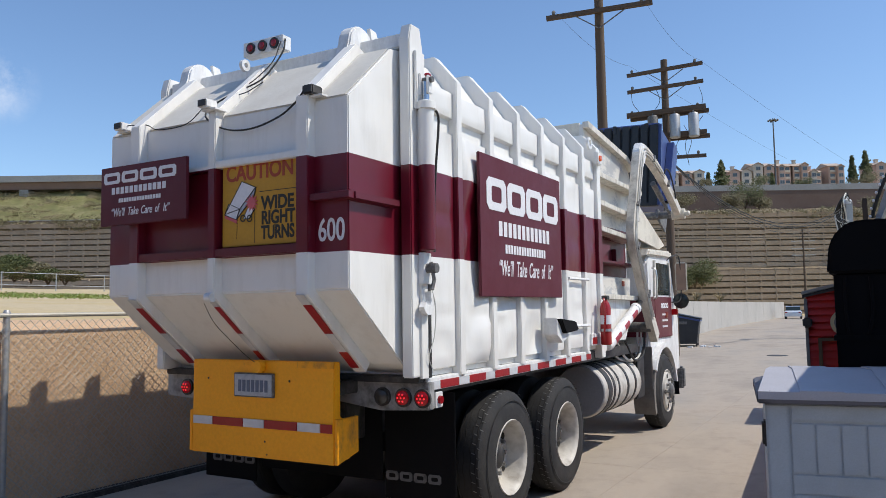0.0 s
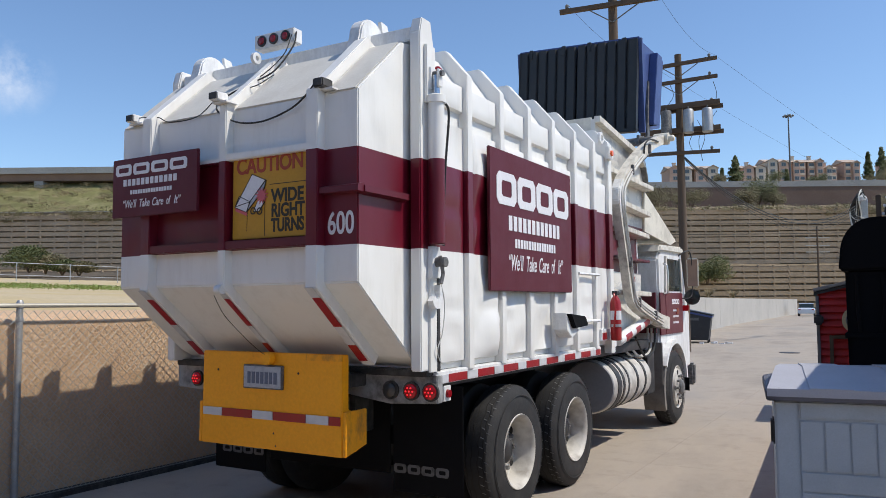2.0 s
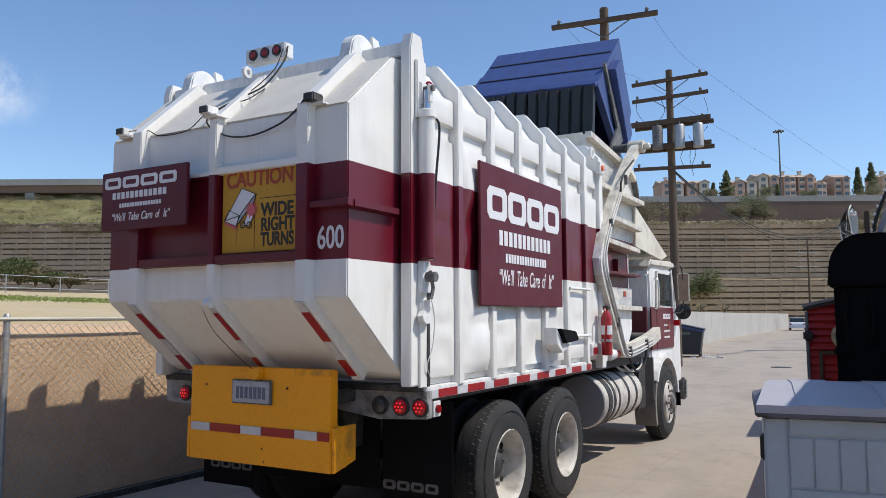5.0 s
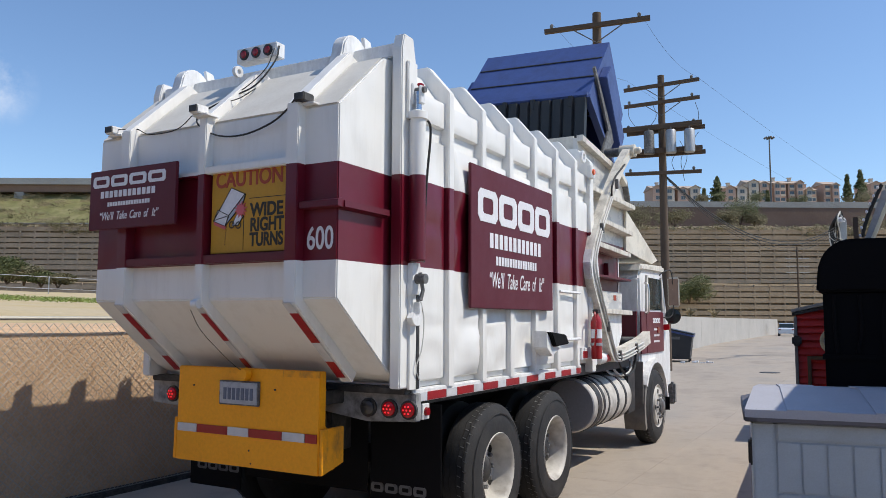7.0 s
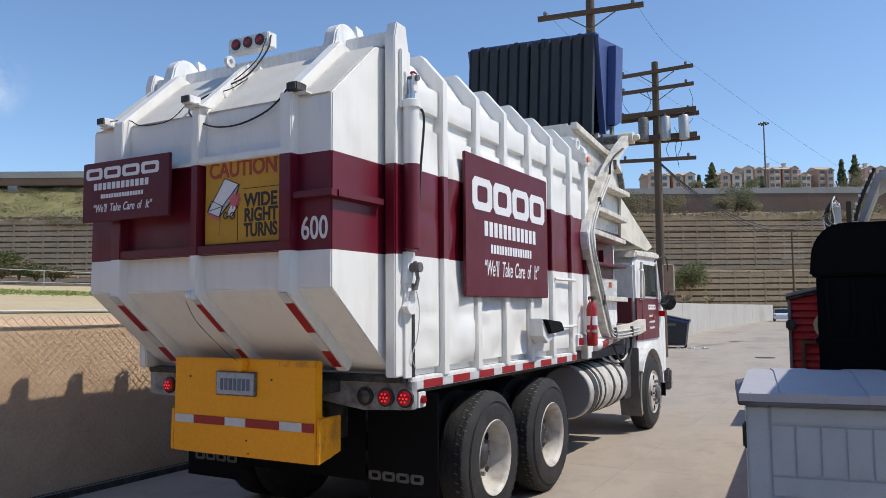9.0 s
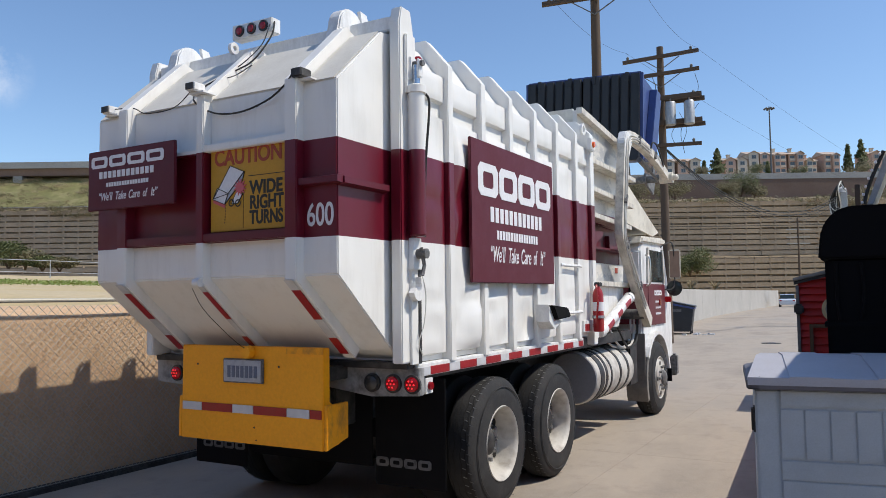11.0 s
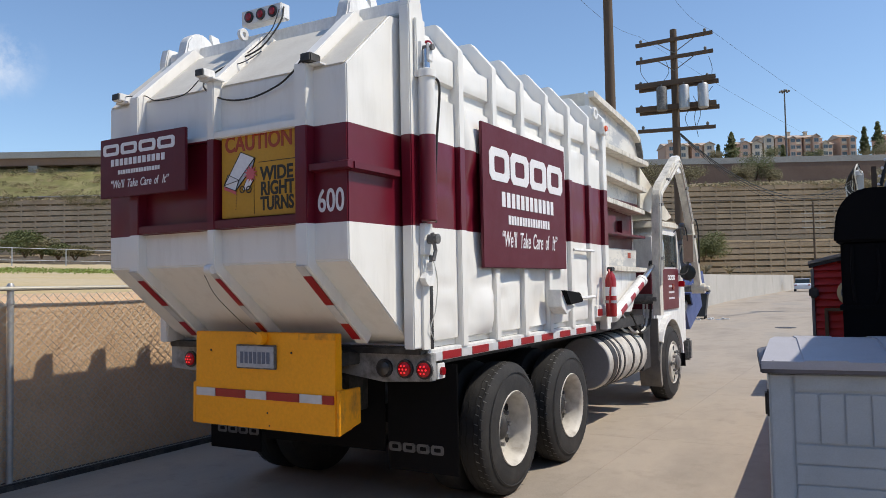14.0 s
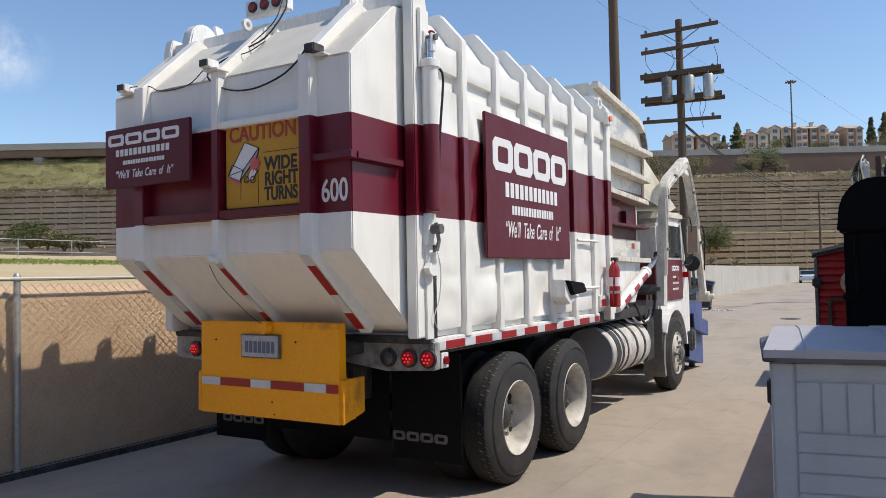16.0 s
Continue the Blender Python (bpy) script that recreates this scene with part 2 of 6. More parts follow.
PARAPET = dirt_mat("grey_concrete_parapet", (0.34, 0.33, 0.31), (0.39, 0.38, 0.36), (0.44, 0.43, 0.41), 0.1, 4.0, 0.1)
WALLGREY = dirt_mat("pale_concrete_wall", (0.40, 0.385, 0.36), (0.47, 0.45, 0.42), (0.52, 0.50, 0.47), 0.35, 14.0, 0.15)
STUCCO = dirt_mat("peach_stucco", (0.60, 0.40, 0.30), (0.66, 0.45, 0.34), (0.72, 0.51, 0.39), 0.05, 2.0, 0.05)
STUCCO2 = dirt_mat("cream_stucco", (0.66, 0.56, 0.44), (0.72, 0.62, 0.50), (0.76, 0.67, 0.55), 0.05, 2.0, 0.05)
TILES = dirt_mat("pale_clay_tiles", (0.46, 0.36, 0.29), (0.52, 0.42, 0.34), (0.58, 0.48, 0.39), 0.3, 5.0, 0.2)
WINDOW = surface("far_window_glass", (0.10, 0.13, 0.15), 0.15, bump=0)
TIMBER = surface("creosoted_pole_timber", (0.095, 0.066, 0.046), 0.8, dirt=0.6, grime=(0.14, 0.105, 0.08), scale=3, fine=20, streak=(6, 6, 0.6))
LEAF = surface("dark_leaf", (0.085, 0.10, 0.030), 0.6, dirt=0.6, grime=(0.17, 0.16, 0.055), scale=1.5, bump=0)
LEAFDRY = surface("olive_scrub_leaf", (0.155, 0.135, 0.065), 0.7, dirt=0.7, grime=(0.30, 0.245, 0.15), scale=0.6, bump=0)
STRAWLEAF = surface("straw_scrub_leaf", (0.34, 0.27, 0.16), 0.8, dirt=0.5, grime=(0.16, 0.13, 0.07), scale=0.4, bump=0)
BARK = surface("bark", (0.12, 0.08, 0.05), 0.9)
BOXGREY = surface("grey_plastic", (0.43, 0.485, 0.53), 0.5, dirt=0.2, scale=3, fine=120, bump=0.1)
CRIBPALE = dirt_mat("pale_crib_header", (0.30, 0.235, 0.17), (0.38, 0.30, 0.22), (0.45, 0.36, 0.27), 0.4, 3.0, 0.1)
BOXLID = surface("pale_grey_plastic_lid", (0.42, 0.42, 0.46), 0.5, dirt=0.2, grime=(0.28, 0.28, 0.3), fine=120)
BLACKCLOTH = surface("black_fabric_cover", (0.004, 0.004, 0.005), 0.9, dirt=0.2, grime=(0.010, 0.010, 0.010), spec=0.15, fine=200)
SHEDRED = surface("red_painted_siding", (0.55, 0.028, 0.022), 0.5, dirt=0.35, grime=(0.2, 0.02, 0.02), scale=4)
SHEDGREY = surface("grey_wood_trim", (0.2, 0.2, 0.21), 0.6)
CARPAINT = surface("pale_blue_car_paint", (0.62, 0.68, 0.76), 0.2, dirt=0.1, bump=0)
LIDTRIM = surface("dark_grey_plastic_rim", (0.13, 0.13, 0.155), 0.5, dirt=0.2)
ARMPAINT = surface("chipped_dirty_enamel", (0.70, 0.665, 0.585), 0.45, dirt=0.8, grime=(0.22, 0.195, 0.16), scale=5, streak=(2, 2, 0.8))
CREAMPAINT = surface("cream_emblem", (0.6, 0.5, 0.3), 0.5)


# ---- mesh helpers ----
def thing(name, label, category, group="", kind="", at=None):
    ob = new(name)
    if at is not None:
        ob.matrix_basis = at
    return tagged(ob, label, category, group, kind)


def mesh_of(name, bm, material):
    bmesh.ops.recalc_face_normals(bm, faces=bm.faces)
    me = bpy.data.meshes.new(name)
    bm.to_mesh(me)
    bm.free()
    me.materials.append(material)
    return me


def part(name, bm, material, parent=None, label="", smooth=False):
    """One mesh object, under a thing or a part."""
    me = mesh_of(name, bm, material)
    if smooth:
        me.shade_smooth()
        me.set_sharp_from_angle(angle=radians(35))
    ob = new(name, me)
    ob.parent = parent
    return tagged(ob, label)


def alone(name, bm, material, label, category, group="", kind="", smooth=False):
    return tagged(part(name, bm, material, None, label, smooth), "", category, group, kind)


def box(x0, x1, y0, y1, z0, z1, bevel=0.0, bm=None):
    own = bm is None
    bm = bm or bmesh.new()
    r = bmesh.ops.create_cube(bm, size=1.0)
    for v in r["verts"]:
        v.co = Vector(((x0 + x1) / 2 + v.co.x * (x1 - x0), (y0 + y1) / 2 + v.co.y * (y1 - y0), (z0 + z1) / 2 + v.co.z * (z1 - z0)))
    if bevel and own:
        bmesh.ops.bevel(bm, geom=bm.edges[:], offset=bevel, segments=2, affect="EDGES", clamp_overlap=True)
    return bm


def prism(profile, lo, hi, axis="x", bevel=0.0, bm=None):
    """A polygon drawn across an axis, drawn out along it from lo to hi."""
    own = bm is None
    bm = bm or bmesh.new()

    def at(p, q, h):
        return {"x": (h, p, q), "y": (p, h, q), "z": (p, q, h)}[axis]

    a = [bm.verts.new(at(p, q, lo)) for p, q in profile]
    b = [bm.verts.new(at(p, q, hi)) for p, q in profile]
    bm.faces.new(a)
    bm.faces.new(b[::-1])
    for i in range(len(a)):
        j = (i + 1) % len(a)
        bm.faces.new((a[i], b[i], b[j], a[j]))
    if bevel and own:
        bmesh.ops.recalc_face_normals(bm, faces=bm.faces)
        bmesh.ops.bevel(bm, geom=bm.edges[:], offset=bevel, segments=2, affect="EDGES", clamp_overlap=True)
    return bm


def tube(points, r, n=8, bm=None, flat=1.0):
    """A round bar along a line of points; r is one radius or one for each point."""
    bm = bm or bmesh.new()
    pts = [Vector(p) for p in points]
    rs = r if isinstance(r, (list, tuple)) else [r] * len(pts)
    rings, side = [], None
    for i, p in enumerate(pts):
        d = (pts[min(i + 1, len(pts) - 1)] - pts[max(i - 1, 0)]).normalized()
        if side is None:
            side = d.orthogonal().normalized()
        side = (side - d * side.dot(d)).normalized()
        up = d.cross(side)
        rings.append([bm.verts.new(p + (side * math.cos(a) + up * math.sin(a) * flat) * rs[i]) for a in (2 * math.pi * k / n for k in range(n))])
    for a, b in zip(rings, rings[1:]):
        for k in range(n):
            bm.faces.new((a[k], a[(k + 1) % n], b[(k + 1) % n], b[k]))
    bm.faces.new(rings[0][::-1])
    bm.faces.new(rings[-1])
    return bm


def lathe(profile, axis_point, n=32, bm=None, axis="x", closed=True):
    """Turn a profile of (along, radius) about an axis through a point."""
    bm = bm or bmesh.new()
    c = Vector(axis_point)
    rings = []
    for a, r in profile:
        ring = []
        for k in range(n):
            t = 2 * math.pi * k / n
            u, w = r * math.cos(t), r * math.sin(t)
            off = {"x": (a, u, w), "y": (u, a, w), "z": (u, w, a)}[axis]
            ring.append(bm.verts.new(c + Vector(off)))
        rings.append(ring)
    for a, b in zip(rings, rings[1:]):
        for k in range(n):
            bm.faces.new((a[k], a[(k + 1) % n], b[(k + 1) % n], b[k]))
    if closed:
        bm.faces.new(rings[0][::-1])
        bm.faces.new(rings[-1])
    return bm


def smooth_line(points, steps=6):
    """Catmull-Rom through the points."""
    p = [Vector(q) for q in points]
    p = [p[0] * 2 - p[1]] + p + [p[-1] * 2 - p[-2]]
    out = []
    for i in range(1, len(p) - 2):
        for s in range(steps):
            t = s / steps
            out.append(0.5 * ((2 * p[i]) + (p[i + 1] - p[i - 1]) * t + (2 * p[i - 1] - 5 * p[i] + 4 * p[i + 1] - p[i + 2]) * t * t + (3 * p[i] - p[i - 1] - 3 * p[i + 1] + p[i + 2]) * t ** 3))
    out.append(p[-2])
    return out


def letters(text, size, m, material, parent, name, wide=1.0, shear=0.0, thick=0.002, bold=0.0):
    """Words in the built-in font as a mesh; m places the start of the line (x along, y up, z out)."""
    cu = bpy.data.curves.new("words", "FONT")
    cu.body, cu.size, cu.extrude, cu.shear, cu.offset = text, size, thick, shear, bold
    tmp = bpy.data.objects.new("words", cu)
    scene.collection.objects.link(tmp)
    me = bpy.data.meshes.new_from_object(tmp.evaluated_get(bpy.context.evaluated_depsgraph_get()))
    bpy.data.objects.remove(tmp)
    w = max(v.co.x for v in me.vertices) - min(v.co.x for v in me.vertices)
    k = wide / w
    me.transform(m @ Matrix.Diagonal((k, 1, 1, 1)))
    me.materials.clear()
    me.materials.append(material)
    ob = new(name, me)
    ob.parent = parent
    return ob


def bar_word(m, width, height, count, material, parent, name, gap=0.25, ring=0.0):
    """A line of writing as plain bars of its size, each bar a part."""
    step = width / count
    piece = name[:-1] if name.endswith("s") else name
    for i in range(count):
        bm = bmesh.new()
        x0, x1 = i * step, i * step + step * (1 - gap)
        if ring:
            t, c = ring, ring * 0.7
            k = t * 1.35
            outer = [(x0 + c, 0), (x1 - c, 0), (x1, c), (x1, height - c), (x1 - c, height), (x0 + c, height), (x0, height - c), (x0, c)]
            inner = [(x0 + k + c * 0.4, t), (x1 - k - c * 0.4, t), (x1 - k, t + c * 0.4), (x1 - k, height - t - c * 0.4), (x1 - k - c * 0.4, height - t), (x0 + k + c * 0.4, height - t), (x0 + k, height - t - c * 0.4), (x0 + k, t + c * 0.4)]
            o = [[bm.verts.new((p, q, z)) for p, q in outer] for z in (0, 0.003)]
            n = [[bm.verts.new((p, q, z)) for p, q in inner] for z in (0, 0.003)]
            for j in range(8):
                h = (j + 1) % 8
                bm.faces.new((o[1][j], o[1][h], n[1][h], n[1][j]))
                bm.faces.new((o[0][j], o[0][h], o[1][h], o[1][j]))
                bm.faces.new((n[0][j], n[0][h], n[1][h], n[1][j]))
        else:
            box(x0, x1, 0, height, 0, 0.003, bm=bm)
        bm.transform(m)
        part(piece, bm, material, parent)


def on_side(x, y, z):
    """Frame on a face that looks to +x: along +y, up +z."""
    return Matrix(((0, 0, 1, x), (1, 0, 0, y), (0, 1, 0, z), (0, 0, 0, 1)))


def on_rear(x, y, z):
    """Frame on a face that looks to -y: along +x, up +z."""
    return Matrix(((1, 0, 0, x), (0, 0, -1, y), (0, 1, 0, z), (0, 0, 0, 1)))


# ---- setting ----
def far(u, v, z):
    """A place v metres ahead of the viewpoint and u metres to its side, along the general view over the valley."""
    return Vector((4.04 + 0.870 * u - 0.493 * v, -4.667 + 0.493 * u + 0.870 * v, z))


def sheet(name, rows, u0, u1, nu, material, rough=0.0, sub=1):
    """A strip of land: rows of (v, z at u0, z at u1)."""
    bm = bmesh.new()
    full = []
    for (v0, a0, b0), (v1, a1, b1) in zip(rows, rows[1:]):
        for s in range(sub):
            t = s / sub
            full.append((v0 + (v1 - v0) * t, a0 + (a1 - a0) * t, b0 + (b1 - b0) * t))
    full.append(rows[-1])
    grid = []
    for v, za, zb in full:
        line = []
        for i in range(nu + 1):
            f = i / nu
            p = far(u0 + (u1 - u0) * f, v, za + (zb - za) * f)
            p.z += rough * noise.noise(p * 0.11) + rough * 0.4 * noise.noise(p * 0.43)
            line.append(bm.verts.new(p))
        grid.append(line)
    for a, b in zip(grid, grid[1:]):
        for i in range(nu):
            bm.faces.new((a[i], a[i + 1], b[i + 1], b[i]))
    return tagged(part(name, bm, material, None, smooth=True), kind="structure")


def build_ground():
    bm = bmesh.new()
    vs = [bm.verts.new(p) for p in ((-900, -500, -0.03), (900, -500, -0.03), (900, 900, -0.03), (-900, 900, -0.03))]
    bm.faces.new(vs)
    tagged(part("ground", bm, DRYGRASS), "dry bare ground reaching to the horizon", kind="structure")
    # the concrete drive, poured in slabs with open joints
    road = thing("road", "sun-bleached worn concrete drive with joints and stains", "road", kind="structure")
    edges_y = [-14, -8, -2, 4, 10, 16, 22, 28, 34, 40, 46, 52, 58, 64, 70, 76, 82, 88, 94, 100, 106, 112, 118]
    for y0, y1 in zip(edges_y, edges_y[1:]):
        for x0, x1 in ((-9.0, -2.93), (-2.93, 1.62), (1.62, 6.2), (6.2, 11.0)):
            if x0 < -3 and y1 <= 16:
                continue
            part("slab", box(x0 + 0.0015, x1 - 0.0015, y0 + 0.0015, y1 - 0.0015, -0.15, 0.0), CONCRETE, road)
    part("joint_filler", box(-9, 11, -14, 118, -0.16, -0.012), BLACKSTEEL, road)
    # steep dirt bank along the fence and the field above it
    bm = bmesh.new()
    prof = [(-2.905, -0.02), (-2.906, 0.10), (-2.907, 0.5), (-2.908, 0.95), (-2.91, 1.4), (-2.915, 1.64), (-3.0, 1.70), (-4.5, 1.74)]
    lines = []
    for k in range(61):
        y = -8 + 24 * k / 60
        lines.append([bm.verts.new((x - 0.012 + 0.012 * noise.noise((y * 0.9, z * 1.3, 0)) - 0.012 * noise.noise((y * 4, z * 4, 3)), y, z + 0.02 * noise.noise((y * 1.1, x, 7)))) for x, z in prof])
    for a, b in zip(lines, lines[1:]):
        for i in range(len(prof) - 1):
            bm.faces.new((a[i], b[i], b[i + 1], a[i + 1]))
    tagged(part("dirt_bank", bm, BANK, smooth=True), "steep tan dirt bank behind the chain-link fence", kind="structure")
    # field that climbs away beyond the bank
    bm = bmesh.new()
    grid = []
    for j in range(25):
        f = j / 24
        row = []
        for i in range(41):
            x = -4.2 - 75 * f ** 1.5
            d = -4.2 - x
            y = -30 + (46 + 0.95 * d) * i / 40
            row.append(bm.verts.new((x, y, 1.72 + d * 0.042 + 0.12 * noise.noise((x * 0.2, y * 0.2, 1)) * min(1, d / 6))))
        grid.append(row)
    for a, b in zip(grid, grid[1:]):
        for i in range(40):
            bm.faces.new((a[i], a[i + 1], b[i + 1], b[i]))
    tagged(part("field", bm, DRYGRASS, smooth=True), "dry straw-coloured field with green weeds", kind="structure")


def build_hills():
    sheet("lower_slope", [(96, 5.0, -1), (118, 7.5, -1), (139, 9.0, 0.5)], -150, 10, 40, SCRUB, 0.8, 3)
    sheet("ledge_slope", [(139.2, 8.1, 8.1), (143, 8.9, 8.9)], -150, 150, 60, SCRUB, 0.25)
    sheet("brush_slope", [(142.75, 17.0, 17.0), (144.2, 19.0, 19.0), (153, 20.2, 20.0), (169, 21.6, 22.8)], -170, 170, 80, SCRUB, 0.9, 4)
    sheet("grass_slope", [(148, 18.2, 18.2), (157, 23.4, 22.6), (172, 30.3, 30.0)], -170, -64, 50, GREENHILL, 0.6, 4)
    sheet("plateau", [(171, 26.3, 26.3), (240, 33, 36), (330, 50, 51.0), (480, 56, 58)], -320, 330, 40, SCRUB, 1.0, 2)


def crib_wall(name, v, z0, z1, label):
    """Stacked retaining wall: long beams with short header blocks on an earth fill."""
    w = thing(name, label, "retaining wall", kind="structure")
    bm = bmesh.new()
    a, b = far(-150, v + 0.6, 0), far(150, v + 0.6, 0)
    vs = [bm.verts.new((p.x, p.y, z)) for p, z in ((a, z0), (b, z0), (b, z1), (a, z1))]
    bm.faces.new(vs)
    part("fill", bm, CRIBDARK, w)
    n = round((z1 - z0) / 1.03)
    step = (z1 - z0) / n
    for k in range(n):
        zb = z0 + k * step
        bm = bmesh.new()
        for s in range(10):
            u0, u1 = -150 + 30 * s, -150 + 30 * (s + 1) - 0.05
            dz = 0.12 * noise.noise((s * 3.1, k * 1.7, v))
            pts = [far(u0, v + 0.5, 0), far(u1, v + 0.5, 0), far(u1, v - 0.05, 0), far(u0, v - 0.05, 0)]
            lo = [bm.verts.new((p.x, p.y, zb + 0.12 + dz)) for p in pts]
            hi = [bm.verts.new((p.x, p.y, zb + 0.90 + dz)) for p in pts]
            bm.faces.new(lo[::-1])
            bm.faces.new(hi)
            for i in range(4):
                bm.faces.new((lo[i], lo[(i + 1) % 4], hi[(i + 1) % 4], hi[i]))
        part("beam", bm, CRIB, w)
    bm = bmesh.new()
    for k in range(n):
        for s in range(110):
            u = -148 + 2.7 * s
            zb = z0 + k * step + 0.82
            pts = [far(u, v + 0.4, 0), far(u + 0.22, v + 0.4, 0), far(u + 0.22, v - 0.12, 0), far(u, v - 0.12, 0)]
            lo = [bm.verts.new((p.x, p.y, zb)) for p in pts]
            hi = [bm.verts.new((p.x, p.y, zb + 0.34)) for p in pts]
            bm.faces.new(hi)
            for i in range(4):
                bm.faces.new((lo[i], lo[(i + 1) % 4], hi[(i + 1) % 4], hi[i]))
    tagged(part("header_blocks", bm, CRIBPALE, w), kind="stuff")


def slab_between(a, b, z0, z1, t, bm=None):
    bm = bm or bmesh.new()
    a, b = Vector(a), Vector(b)
    d = (b - a)
    n = Vector((-d.y, d.x)).normalized() * t / 2
    pts = [a + n, b + n, b - n, a - n]
    lo = [bm.verts.new((p.x, p.y, z0)) for p in pts]
    hi = [bm.verts.new((p.x, p.y, z1)) for p in pts]
    bm.faces.new(lo[::-1])
    bm.faces.new(hi)
    for i in range(4):
        bm.faces.new((lo[i], lo[(i + 1) % 4], hi[(i + 1) % 4], hi[i]))
    return bm


def build_highway():
    w = thing("sound_wall", "brown masonry barrier with a pale concrete parapet above the hillside", "wall", kind="structure")
    a, b = far(10, 170, 0), far(170, 170, 0)
    part("barrier", slab_between(a.xy, b.xy, 20.5, 27.1, 0.5), SOUNDWALL, w)
    part("parapet", slab_between(a.xy, b.xy, 27.1, 28.4, 0.7), PARAPET, w)
    o = thing("overpass", "grey concrete road overpass across the hilltop", "bridge", kind="structure")
    a, b = far(-170, 171, 0), far(-60, 171, 0)
    part("deck", slab_between(a.xy, b.xy, 29.6, 31.9, 6.0), SOUNDWALL, o)
    part("parapet", slab_between(far(-170, 167.5, 0).xy, far(-60, 167.5, 0).xy, 31.2, 32.6, 0.4), PARAPET, o)
    for u in (-93.5, -150):
        p = far(u, 170, 0)
        part("pier", slab_between(far(u, 170, 0).xy, far(u + 2, 170, 0).xy, 20, 31, 4.0), PARAPET, o)


def build_concrete_wall():
    w = thing("wall_drive", "pale concrete boundary wall along the drive", "wall", kind="structure")
    pts = [(-4.5, 27), (-5.2, 35), (-5.93, 43.5), (-6.5, 51), (-7.0, 59), (-7.25, 72), (-7.45, 88), (-7.7, 112)]
    for (x0, y0), (x1, y1) in zip(pts, pts[1:]):
        part("wall_panel", slab_between((x0, y0), (x1, y1 - 0.03), -0.1, 2.05, 0.2), WALLGREY, w)
    alone("drain_cover", lathe([(0.0, 0.34), (0.012, 0.34), (0.014, 0.24)], (0.83, 24.6, 0), 20, axis="z"), BLACKSTEEL, "dark iron drain cover in the concrete drive", "drain cover")


def fence():
    f = thing("chain_link_fence", "galvanised chain-link fence with round posts on a dark kerb", "fence")
    X = -2.85
    posts = [-6.6, -3.55, -0.55, 2.45, 5.45, 8.45, 11.45, 14.45]
    for y in posts:
        p = part("post", lathe([(-0.05, 0.03), (1.80, 0.03)], (X, y, 0), 12, axis="z"), STEEL, f, smooth=True)
        part("cap", lathe([(1.78, 0.036), (1.82, 0.036), (1.85, 0.02)], (X, y, 0), 12, axis="z"), STEEL, p, smooth=True)
        part("band", lathe([(1.66, 0.035), (1.69, 0.035)], (X, y, 0), 12, axis="z"), STEEL, p)
    part("top_rail", tube([(X + 0.02, -9, 1.80), (X + 0.02, 14.5, 1.80)], 0.021, 10), WIRE, f, smooth=True)
    part("bottom_wire", tube([(X + 0.03, -9, 0.06), (X + 0.03, 14.5, 0.06)], 0.004, 5), STEEL, f)
    part("kerb", box(X - 0.07, X + 0.07, -9, 14.5, -0.1, 0.055, 0.01), BLACKSTEEL, f)
    # woven mesh: each wire zigzags through its neighbours
    bm = bmesh.new()
    s, r = 0.046, 0.0029
    y = -4.6
    side = 0
    while y < 3.6:
        pts = []
        for k in range(int(1.74 / s) + 1):
            pts.append(Vector((X + 0.03 + (0.003 if (k % 2) else -0.003), y + (s / 2 if (k + side) % 2 else -s / 2) * 1.03, 0.05 + k * s)))
        for a, b in zip(pts, pts[1:]):
            d = (b - a).normalized()
            q = d.cross(Vector((1, 0, 0))).normalized() * r
            w = Vector((r, 0, 0))
            va = [bm.verts.new(a + o) for o in (q, w, -q)]
            vb = [bm.verts.new(b + o) for o in (q, w, -q)]
            for i in range(3):
                bm.faces.new((va[i], va[(i + 1) % 3], vb[(i + 1) % 3], vb[i]))
        y += s
        side += 1
    tagged(part("mesh", bm, WIRE, f, "woven diamond wire mesh"), kind="stuff")


def field_fence():
    f = thing("field_fence", "low pale wire fence across the dry field", "fence")
    for k in range(17):
        p = Vector((-48.0, 14 + 4.0 * k, 3.5))
        part("post", tube([p, p + Vector((0, 0, 1.35))], 0.035, 6), STEEL, f)
    for z in (3.95, 4.8):
        part("rail", tube([(-48, 14, z), (-48, 78, z)], 0.02, 6), STEEL, f)


